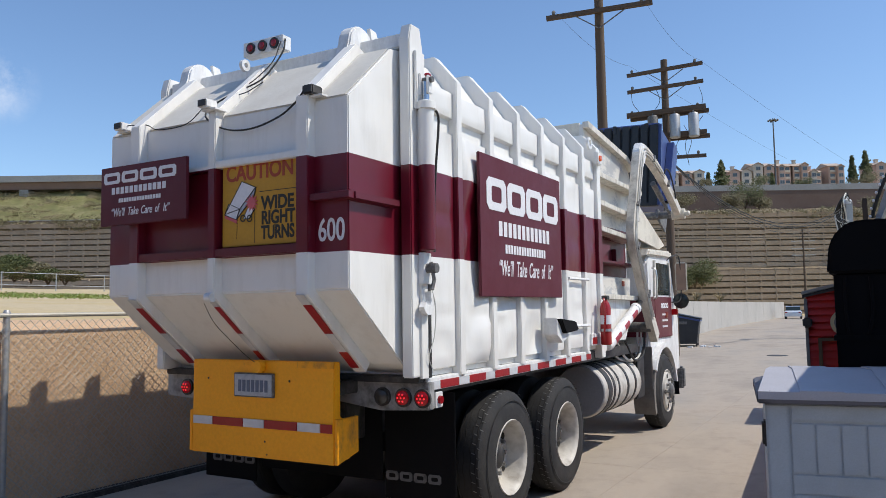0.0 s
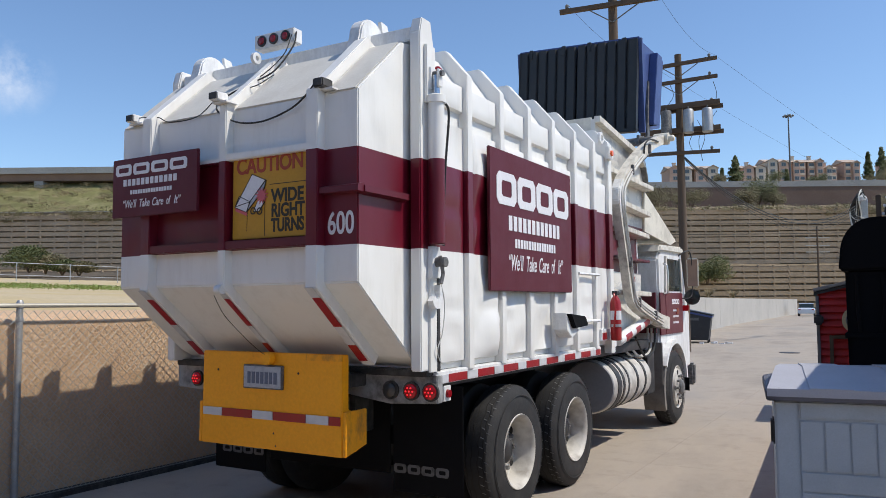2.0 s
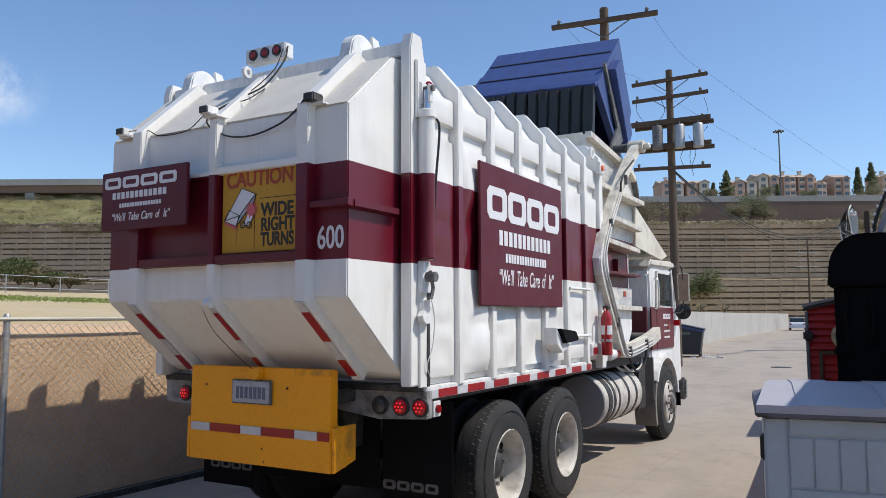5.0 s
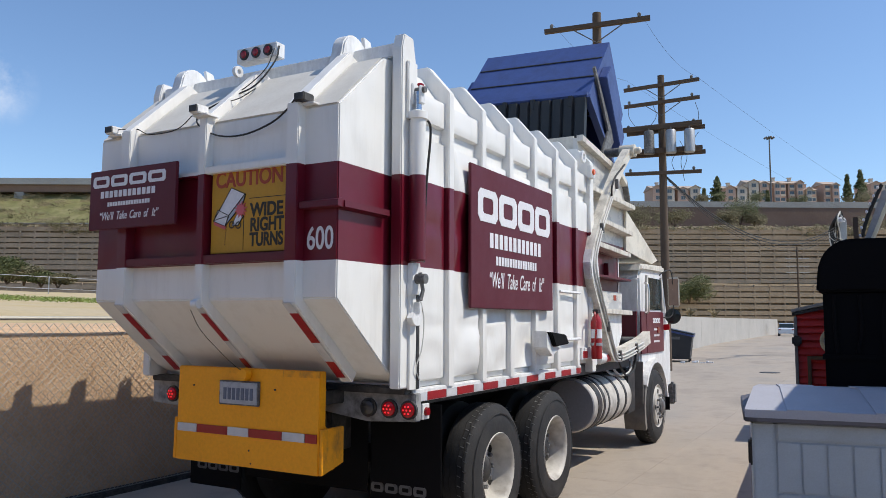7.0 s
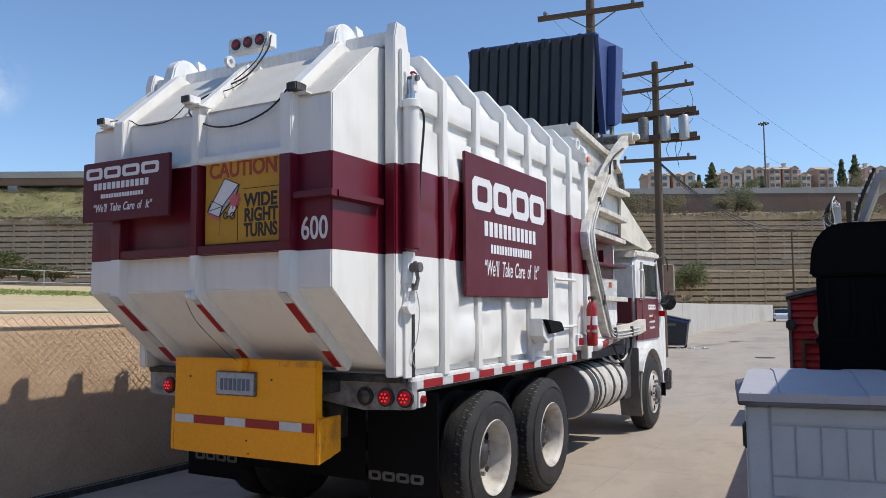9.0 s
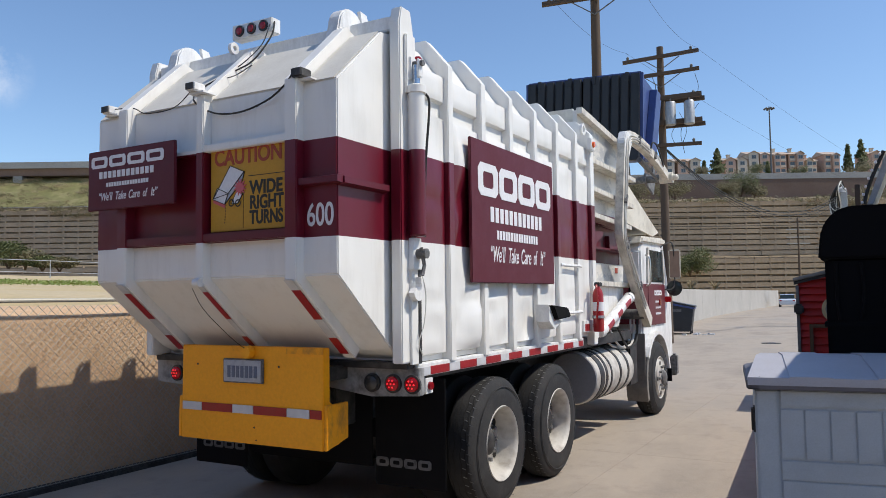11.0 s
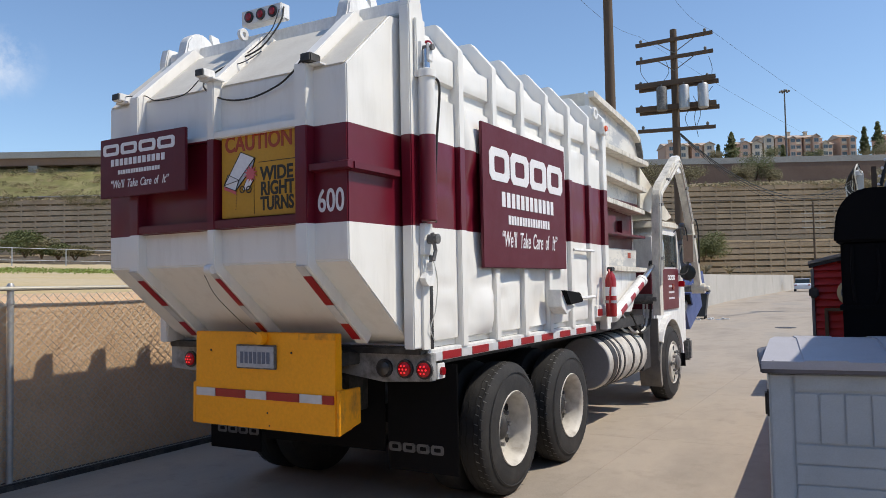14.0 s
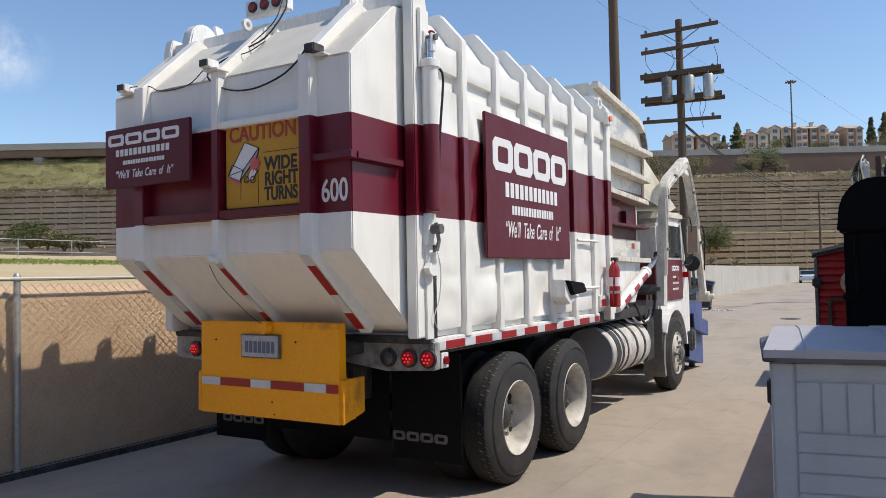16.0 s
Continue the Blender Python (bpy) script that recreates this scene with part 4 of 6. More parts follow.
def build_tailgate():
    prof = [(0.0, 1.34), (-0.16, 1.42), (-0.77, 1.93), (-0.77, 3.175), (-0.27, 3.62), (0.0, 3.66)]
    gate = part("tailgate", prism(prof, -1.15, 1.15, "x", 0.008), PAINT, TRUCK, "white tailgate with a maroon band, sloped above and below")
    for x, w in ((-0.78, 0.05), (0.02, 0.035), (0.83, 0.05)):
        rib = [(-0.16, 1.42), (-0.21, 1.36), (-0.845, 1.90), (-0.845, 3.20), (-0.30, 3.70), (-0.20, 3.66)]
        rr = part("tailgate_rib", prism(rib, x - w, x + w, "x", 0.006), PAINT, gate)
        # tape on the lower slope of the rib
        d = Vector((0, -0.635, 0.54)).normalized()
        start = Vector((x, -0.245, 1.385))
        n = Vector((0, -0.54, -0.635)).normalized()
        for k, (a, b, m) in enumerate(((0.02, 0.20, TAPERED), (0.20, 0.40, TAPEWHT), (0.40, 0.70, TAPERED), (0.70, 0.80, TAPEWHT))):
            bm = bmesh.new()
            vs = []
            for off in (0.001, 0.004):
                vs.append([bm.verts.new(start + d * q + n * off + Vector((sx, 0, 0))) for q, sx in ((a, -w * 0.9), (b, -w * 0.9), (b, w * 0.5), (a, w * 0.5))])
            bm.faces.new(vs[0])
            bm.faces.new(vs[1])
            for i in range(4):
                bm.faces.new((vs[0][i], vs[0][(i + 1) % 4], vs[1][(i + 1) % 4], vs[1][i]))
            part("reflector", bm, m, rr)
    # hinge humps over the header
    for x in (-0.87, 0.765):
        hump = []
        for k in range(13):
            a = math.pi * k / 12
            hump.append((-0.15 + 0.15 * math.cos(a), 3.74 + 0.14 * math.sin(a)))
        hump += [(-0.34, 3.62), (0.0, 3.62)]
        h = part("hinge_hump", prism(hump, x - 0.055, x + 0.055, "x", 0.012), WHITE, gate, smooth=True)
        part("hinge_plate", prism([(0.0, 3.70), (0.12, 3.70), (0.03, 3.89), (-0.05, 3.90)], x + 0.03, x + 0.06, "x"), WHITE, h)
    # flanges in the band
    part("band_flange", box(0.02, 0.83, -0.84, -0.77, 2.80, 2.85, 0.006), PAINT, gate)
    part("band_flange", box(-0.78, 0.02, -0.83, -0.77, 2.79, 2.83, 0.006), PAINT, gate)
    part("band_flange", box(-0.82, 0.868, -0.838, -0.77, 2.176, 2.235, 0.006), MAROON, gate)
    for a, b in ((-0.72, -0.03), (0.07, 0.77), (-1.13, -0.84), (0.89, 1.13)):
        part("dust_sheet", prism([(-0.774, 3.178), (-0.276, 3.621), (-0.276, 3.625), (-0.774, 3.182)], a, b, "x"), DUSTY, gate)
    part("band_flange", prism([(-0.77, 2.50), (-0.83, 2.505), (-0.83, 2.545), (-0.77, 2.56)], 0.885, 1.195, "x"), MAROON, gate)
    part("band_flange", prism([(1.15, 2.49), (1.205, 2.503), (1.205, 2.543), (1.15, 2.557)], -0.768, -0.26, "y"), MAROON, gate)
    # lifting eye and lower lug on the middle rib
    eye = lathe([(-0.015, 0.02), (-0.015, 0.045), (0.015, 0.045), (0.015, 0.02), (-0.015, 0.02)], (-0.10, -0.40, 3.68), 18, axis="x", closed=False)
    part("lifting_eye", eye, WHITE, gate, smooth=True)
    part("lifting_lug", lathe([(-0.03, 0.032), (0.03, 0.032)], (0.02, -0.85, 1.90), 14), WHITE, gate, smooth=True)
    # three-lamp bar on top
    bar = part("lamp_bar", box(-0.215, 0.19, -0.30, -0.20, 3.79, 3.905, 0.006), WHITE, TRUCK)
    for x in (-0.13, -0.01, 0.11):
        part("lamp", lathe([(0, 0.043), (-0.012, 0.043), (-0.012, 0.03)], (x, -0.30, 3.848), 18, axis="y"), BLACKSTEEL, bar, smooth=True)
        part("lens", lathe([(-0.010, 0.030), (-0.02, 0.024), (-0.024, 0.004)], (x, -0.30, 3.848), 18, axis="y"), LENS, bar, smooth=True)
    # rear view cameras and their cable
    for x, y, z, m in ((-0.98, -0.79, 3.205, WHITE), (0.0, -0.86, 3.225, WHITE), (0.89, -0.80, 3.20, BLACKSTEEL)):
        c = part("camera", box(x - 0.042, x + 0.042, y - 0.06, y + 0.05, z, z + 0.06, 0.008), m, TRUCK, "small rear-view camera")
        part("lens", box(x - 0.036, x + 0.036, y - 0.063, y - 0.055, z + 0.008, z + 0.053), BLACKSTEEL, c)
        part("shelf", box(x - 0.05, x + 0.09, y - 0.02, y + 0.10, z - 0.014, z - 0.002), WHITE, c)
    line = [(0.20, -0.28, 3.87), (0.21, -0.33, 3.74), (0.15, -0.46, 3.53), (0.02, -0.56, 3.43), (-0.13, -0.66, 3.33), (-0.10, -0.79, 3.20), (0.1, -0.80, 3.08), (0.35, -0.80, 3.05), (0.60, -0.80, 3.10), (0.76, -0.82, 3.17), (0.86, -0.85, 3.23)]
    part("cable", tube(smooth_line(line, 5), 0.0065, 6), CABLE, TRUCK, "loose black wiring cable", smooth=True)
    line = [(0.19, -0.32, 3.84), (0.18, -0.40, 3.66), (0.07, -0.50, 3.50), (-0.02, -0.56, 3.44), (0.03, -0.62, 3.38), (0.1, -0.58, 3.40), (0.16, -0.48, 3.49)]
    part("cable", tube(smooth_line(line, 5), 0.004, 6), CABLE, TRUCK, smooth=True)
    line = [(-1.0, -0.78, 3.25), (-0.86, -0.80, 3.235), (-0.72, -0.79, 3.22), (-0.6, -0.78, 3.17), (-0.3, -0.79, 3.17), (-0.05, -0.84, 3.26)]
    part("cable", tube(smooth_line(line, 5), 0.004, 6), CABLE, TRUCK, smooth=True)
    line = [(0.02, -0.9, 1.86), (0.04, -0.82, 1.72), (0.05, -0.62, 1.55), (0.06, -0.5, 1.46), (0.08, -0.44, 1.42)]
    part("cable", tube(smooth_line(line, 5), 0.0025, 5), CABLE, TRUCK, smooth=True)


def hook_outline():
    pts = []
    for k in range(12):
        a = radians(200 + 230 * k / 11)
        pts.append((-0.09 + 0.075 * math.cos(a), 1.84 + 0.085 * math.sin(a)))
    for k in range(8, -1, -1):
        a = radians(200 + 200 * k / 8)
        pts.append((-0.09 + 0.034 * math.cos(a), 1.86 + 0.04 * math.sin(a)))
    return pts


def build_lift():
    """Tailgate lift ram, latch and hook on the rear posts."""
    for s in (1, -1):
        x = s * 1.325
        ram = part("tailgate_ram", lathe([(2.20, 0.05), (2.21, 0.058), (3.20, 0.058), (3.20, 0.07), (3.25, 0.07), (3.26, 0.05)], (x, -0.09, 0), 18, axis="z"), PAINT, TRUCK, "painted hydraulic ram", smooth=True)
        part("ram_rod", lathe([(3.26, 0.026), (3.40, 0.026)], (x, -0.09, 0), 12, axis="z"), ROD, ram, smooth=True)
        part("clevis", box(x - 0.05, x - 0.02, -0.13, -0.05, 3.30, 3.46, 0.006), WHITE, ram)
        part("clevis", box(x + 0.02, x + 0.04, -0.12, -0.06, 3.31, 3.44, 0.006), WHITE, ram)
        part("oil_seam", box(s * 1.263, s * 1.289, -0.032, 0.006, 1.32, 2.12), BLACKSTEEL, TRUCK)
        part("pin", lathe([(-0.06, 0.022), (0.06, 0.022)], (x, -0.09, 3.41), 12), GREYSTEEL, ram)
        part("latch_plate", prism([(-0.12, 2.19), (-0.02, 2.19), (0.0, 1.97), (-0.13, 1.97)], s * 1.265, s * 1.31, "x", 0.004), WHITE, ram)
        part("latch_pin", lathe([(-0.03, 0.035), (0.06, 0.035), (0.065, 0.02)], (x, -0.07, 2.08), 14), GREYSTEEL, ram)
        part("latch_lever", tube([(x + s * 0.03, -0.10, 2.12), (x + s * 0.03, -0.06, 2.0), (x + s * 0.03, -0.09, 1.93)], 0.014, 6), GREYSTEEL, ram)
        part("hook", prism(hook_outline(), s * 1.285, s * 1.33, "x"), WHITE, TRUCK)
        part("post_channel", box(s * 1.265, s * 1.285, -0.115, -0.03, 1.32, 3.2), PAINT, TRUCK)
        hose = [(x, -0.05, 3.20), (x + 0.01, 0.02, 3.22), (x + 0.01, 0.07, 3.14), (x - 0.02, 0.07, 2.8), (x - 0.03, 0.06, 2.5), (x, 0.0, 2.2)]
        part("hose", tube(smooth_line(hose, 5), 0.009, 6), CABLE, TRUCK, smooth=True)
        hose = [(x, -0.05, 1.95), (x + 0.01, -0.01, 1.8), (x, -0.02, 1.6), (x - 0.02, -0.06, 1.47), (x - 0.03, 0.0, 1.38)]
        part("wire", tube(smooth_line(hose, 5), 0.004, 5), HOSE, TRUCK, smooth=True)


def slogan(F, x, z, width, size, parent):
    """The motto in slanted letters, word by word."""
    for word, at, wide in (("\u201cWe\u2019ll", 0.0, 0.235), ("Take", 0.29, 0.175), ("Care", 0.515, 0.185), ("of", 0.755, 0.075), ("It\u201d", 0.885, 0.105)):
        letters(word, size, F @ Matrix.Translation((x + at * width, z, 0)), LETTER, parent, "slogan_word", wide * width, 0.28, bold=size * 0.006)


def build_signs():
    s = part("side_sign", box(1.292, 1.318, 0.74, 2.51, 1.89, 3.05, 0.006), SIGNRED, TRUCK, "maroon sign board with white writing")
    for y in (1.01, 2.14):
        part("sign_standoff", box(1.26, 1.292, y + 0.01, y + 0.07, 1.95, 3.0), MAROON, s)
    F = on_side(1.3185, 0, 0)
    bar_word(F @ Matrix.Translation((0.86, 2.60, 0)), 1.60, 0.27, 4, LETTER, s, "brand_shape", 0.06, 0.068)
    bar_word(F @ Matrix.Translation((1.08, 2.395, 0)), 1.14, 0.125, 12, LETTER, s, "number_bars", 0.3)
    bar_word(F @ Matrix.Translation((1.20, 2.255, 0)), 0.90, 0.075, 16, LETTER, s, "small_print_bars", 0.28)
    slogan(F, 1.06, 2.065, 1.22, 0.19, s)
    r = part("rear_sign", box(-1.07, -0.145, -0.915, -0.89, 2.455, 2.90, 0.005), SIGNRED, TRUCK, "small maroon sign board with white writing")
    part("sign_standoff", box(-0.81, -0.75, -0.89, -0.84, 2.50, 2.85), MAROON, r)
    F = on_rear(0, -0.9155, 0)
    bar_word(F @ Matrix.Translation((-1.03, 2.77, 0)), 0.80, 0.085, 4, LETTER, r, "brand_shape", 0.10, 0.024)
    bar_word(F @ Matrix.Translation((-0.94, 2.69, 0)), 0.60, 0.05, 12, LETTER, r, "number_bars", 0.3)
    bar_word(F @ Matrix.Translation((-0.86, 2.625, 0)), 0.46, 0.03, 16, LETTER, r, "small_print_bars", 0.28)
    slogan(F, -0.95, 2.525, 0.64, 0.085, r)
    # caution plate
    c = part("caution_sign", box(0.085, 0.775, -0.80, -0.785, 2.245, 2.835, 0.003), SIGNYEL, TRUCK, "weathered yellow caution plate with black writing")
    F = on_rear(0, -0.8005, 0)
    letters("CAUTION", 0.155, F @ Matrix.Translation((0.12, 2.70, 0)), ORANGE, c, "word", 0.60, bold=0.004)
    for k, w in enumerate(("WIDE", "RIGHT", "TURNS")):
        letters(w, 0.125, F @ Matrix.Translation((0.445, 2.485 - 0.10 * k, 0)), INK, c, "word", 0.29, bold=0.004)
    part("rule_line", box(0.43, 0.76, -0.802, -0.800, 2.605, 2.609), INK, c)
    part("rule_line", box(0.385, 0.389, -0.802, -0.800, 2.26, 2.50), INK, c)
    for k in range(9):
        z = 2.30 + 0.02 * k
        part("dash", box(0.215 + 0.002 * k, 0.221 + 0.002 * k, -0.802, -0.8, z, z + 0.008), INK, c)
    pic = [((0.11, 2.47), (0.22, 2.43), (0.255, 2.50), (0.15, 2.545), LETTER), ((0.115, 2.475), (0.25, 2.50), (0.395, 2.64), (0.27, 2.69), LETTER), ((0.22, 2.43), (0.38, 2.58), (0.40, 2.64), (0.25, 2.50), PLATE), ((0.115, 2.445), (0.22, 2.405), (0.225, 2.43), (0.115, 2.47), PINK), ((0.285, 2.43), (0.34, 2.43), (0.385, 2.49), (0.33, 2.51), LETTER)]
    for k, (*q, m) in enumerate(pic):
        bm = prism([(p[0], p[1]) for p in q], -0.8025 - 0.0006 * k, -0.8, "y")
        part("pictogram_shape", bm, m, c)
        if m is LETTER or m is PLATE:
            # thin ink line round the shape
            for (x0, z0), (x1, z1) in zip(q, q[1:] + q[:1]):
                d = Vector((x1 - x0, z1 - z0)).normalized() * 0.002
                edge = [(x0 - d.y, z0 + d.x), (x0 + d.y, z0 - d.x), (x1 + d.y, z1 - d.x), (x1 - d.y, z1 + d.x)]
                part("ink_line", prism(edge, -0.8062, -0.8, "y"), INK, c)
    for cx, cz in ((0.285, 2.435), (0.345, 2.43)):
        part("ink_wheel", lathe([(-0.0075, 0.026), (-0.0075, 0.017)], (cx, -0.8, cz), 18, axis="y", closed=False), INK, c)
    star = []
    for k in range(24):
        a = 2 * math.pi * k / 24
        rr = 0.06 if k % 2 else 0.032
        star.append((0.36 + rr * math.cos(a), 2.535 + rr * math.sin(a)))
    part("pictogram_shape", prism(star, -0.8075, -0.8, "y"), PINK, c)
    letters("600", 0.205, on_rear(0.905, -0.7715, 2.245), LETTER, TRUCK, "fleet_number", 0.21, bold=0.0025)


def build_rear():
    # yellow guard
    g = part("guard", prism([(-0.40, 1.44), (-0.33, 1.44), (-0.33, 1.06), (-0.22, 1.02), (-0.22, 0.76), (-0.41, 0.74)], -0.62, 0.745, "x", 0.006), YELLOW, TRUCK, "yellow painted steel guard")
    part("guard_wing", prism([(-0.40, 1.05), (-0.16, 1.05), (-0.16, 0.80), (-0.405, 0.742)], 0.747, 0.775, "x", 0.004), YELLOWWORN, g)
    part("guard_hanger", box(0.50, 0.70, -0.33, -0.06, 1.20, 1.30, 0.006), BLACKSTEEL, g)
    part("guard_hanger", box(-0.60, -0.40, -0.33, -0.06, 1.20, 1.30, 0.006), BLACKSTEEL, g)
    part("guard_wing", prism([(-0.40, 1.05), (-0.16, 1.05), (-0.16, 0.80), (-0.405, 0.742)], -0.655, -0.622, "x", 0.004), YELLOW, g)
    reflectors(-0.605, 1.34, lambda a, b: box(a + 0.003, b - 0.003, -0.415, -0.4075, 0.955, 1.015), g, 1, 0.31, 0.205)
    p = part("number_plate", box(-0.16, 0.20, -0.43, -0.42, 1.185, 1.34, 0.003), PLATE, TRUCK, "weathered blue-grey number plate")
    part("plate_frame", box(-0.172, 0.212, -0.424, -0.402, 1.175, 1.35, 0.004), GREYSTEEL, p)
    bar_word(on_rear(-0.12, -0.4305, 1.215), 0.30, 0.085, 7, PLATEINK, p, "number_bars", 0.35)
    part("smudge", box(0.42, 0.744, -0.4075, -0.4015, 1.395, 1.438), YELLOWWORN, g)
    part("smudge", box(-0.10, 0.10, -0.4075, -0.4015, 1.405, 1.438), YELLOWWORN, g)
    for x, z in ((0.12, 0.86), (0.14, 0.77), (0.35, 1.30), (-0.45, 1.30)):
        part("rivet", lathe([(0.0, 0.009), (-0.004, 0.006)], (x, -0.407, z), 8, axis="y"), BLACKSTEEL, g)
    part("guard_knob", lathe([(-0.03, 0.045), (0.02, 0.05), (0.04, 0.03)], (0.08, -0.43, 1.40), 12, axis="y"), YELLOW, g, smooth=True)
    # bumper beam with round lamps
    for s in (1, -1):
        b = part("lamp_bracket", prism([(s * 0.52, 1.29), (s * 1.30, 1.29), (s * 1.30, 1.10), (s * 0.9, 1.08), (s * 0.52, 1.13)], -0.06, 0.02, "y", 0.006), LAMPPLATE, TRUCK, "chipped white and black steel lamp bracket")
        for x, m in ((0.92, GREYLENS), (1.095, LENSLIT), (1.255, LENSLIT)) if s > 0 else ((1.05, LENSLIT),):
            l = part("tail_lamp", lathe([(0, 0.066), (-0.02, 0.066), (-0.02, 0.052)], (s * x, -0.06, 1.18), 22, axis="y"), BLACKSTEEL, b)
            part("lens", lathe([(-0.005, 0.053), (-0.03, 0.05), (-0.042, 0.03), (-0.045, 0.003)], (s * x, -0.06, 1.18), 22, axis="y"), m, l, smooth=True)
            if m is LENSLIT:
                for q in range(7):
                    u, w = (0.0, 0.0) if q == 6 else (0.027 * math.cos(q * math.pi / 3), 0.027 * math.sin(q * math.pi / 3))
                    part("diode", lathe([(-0.036 - (0.008 if q == 6 else 0.0), 0.008), (-0.0475, 0.006)], (s * x + u, -0.06, 1.18 + w), 8, axis="y"), DIODE, l)
        part("marker", box(s * 1.27, s * 1.285, 0.06, 0.16, 1.10, 1.21, 0.004), WHITE, b)
        part("marker_lens", lathe([(0, 0.03), (0.02 * s, 0.028)], (s * 1.285, 0.11, 1.155), 14), LENS, b)
    part("bumper_beam", box(-1.25, 1.25, -0.12, 0.04, 1.285, 1.335, 0.008), BLACKSTEEL, TRUCK)
    part("rear_crossmember", box(-0.5, 0.5, 0.05, 0.25, 0.85, 1.30, 0.01), BLACKSTEEL, TRUCK)
    for s in (1, -1):
        f = part("mud_flap", box(s * 0.66 if s > 0 else -1.26, 1.28 if s > 0 else -0.66, 0.34, 0.352, 0.36, 1.18, 0.004), FLAP, TRUCK, "hanging black rubber mud flap")
        bar_word(on_rear(0.67 if s > 0 else -1.17, 0.3395, 0.50), 0.5, 0.07, 4, FADED, f, "brand_shape", 0.1, 0.02)


def wheel(x, y, s, dual, r=0.54, name="rear_wheel"):
    """A truck wheel whose outer side looks to s along x."""
    w = thing("w", "", "")
    w.name = name
    for key in list(w.keys()):
        del w[key]
    w.parent = TRUCK
    wd = 0.14
    prof = [(-wd, 0.31), (-wd - 0.005, 0.40), (-wd + 0.015, r - 0.045), (-wd + 0.045, r - 0.008), (-wd + 0.075, r), (wd - 0.075, r), (wd - 0.045, r - 0.008), (wd - 0.015, r - 0.045), (wd + 0.005, 0.40), (wd, 0.31)]
    tyre_bm = bmesh.new()
    for off in ((0, -0.33) if dual else (0,)):
        lathe([(a * s + off * s, q) for a, q in prof], (x - s * wd, y, r), 56, tyre_bm, closed=False)
    t = part("tyre", tyre_bm, RUBBER, w, smooth=True)
    # tread grooves as raised seams between the tread ribs, their shade painted dark
    for off in (-0.075, -0.03, 0.03, 0.075):
        bm = bmesh.new()
        n = 84
        ring = []
        for k in range(n):
            a = 2 * math.pi * k / n
            wob = 0.006 * (1 if k % 4 < 2 else -1)
            ring.append([bm.verts.new((x - s * wd + off + d + wob, y + (r + 0.0015) * math.cos(a), r + (r + 0.0015) * math.sin(a))) for d in (-0.004, 0.004)])
        for k in range(n):
            a, b = ring[k], ring[(k + 1) % n]
            bm.faces.new((a[0], a[1], b[1], b[0]))
        part("tread_groove", bm, DARK, t)
    for off in (0.1, 0.055):
        bm = bmesh.new()
        for k in range(46):
            a = 2 * math.pi * (k + (0.5 if off < 0.08 else 0.0)) / 46
            rr = r + 0.001 - (0.004 if off > 0.08 else 0.0)
            c = Vector((x - s * wd + s * off, y + rr * math.cos(a), r + rr * math.sin(a)))
            along = Vector((0, -math.sin(a), math.cos(a)))
            out = Vector((0, math.cos(a), math.sin(a)))
            q = [c + Vector((s * p, 0, 0)) + along * w + out * h for p, w, h in ((-0.016, -0.006, 0.0), (0.016, 0.004, 0.0), (0.016, 0.012, 0.0), (-0.016, 0.002, 0.0))]
            bm.faces.new([bm.verts.new(v + out * 0.0015) for v in q])
        tagged(part("tread_notches", bm, GREYSTEEL, t), kind="stuff")
    part("sidewall_ring", lathe([(0.0, 0.47), (0.004 * s, 0.468), (0.004 * s, 0.462), (0, 0.46)], (x + s * 0.001, y, r), 48, closed=False), RUBBER, t)
    dish = 0.17 if dual else -0.02
    rim = part("rim", lathe([(-0.012 * s, 0.318), (0.008 * s, 0.308), (0.0, 0.292), (-0.03 * s, 0.275), (-dish * s, 0.26), (-dish * s, 0.20), (-(dish - 0.02) * s, 0.12), (-(dish - 0.02) * s, 0.03)], (x, y, r), 40, closed=False), RIM, w, smooth=True)
    hub = part("hub", lathe([(-dish * s, 0.115), (-(dish - 0.05) * s, 0.105), (-(dish - 0.07) * s, 0.07), (-(dish - 0.075) * s, 0.01)], (x, y, r), 24), BLACKSTEEL if dual else GREYSTEEL, w, smooth=True)
    for k in range(10):
        a = 2 * math.pi * k / 10
        part("wheel_nut", lathe([(-(dish + 0.005) * s, 0.02), (-(dish - 0.045) * s, 0.018)], (x, y + 0.165 * math.cos(a), r + 0.165 * math.sin(a)), 6), GREYSTEEL, rim)
    for k in range(5):
        a = 2 * math.pi * (k + 0.5) / 5
        # flat near-black discs paint the shade inside the holes
        part("hand_hole", lathe([(-(dish + 0.002) * s, 0.035), (-(dish - 0.004) * s, 0.035)], (x, y + 0.228 * math.cos(a), r + 0.228 * math.sin(a)), 10), DARK, rim)
    return w


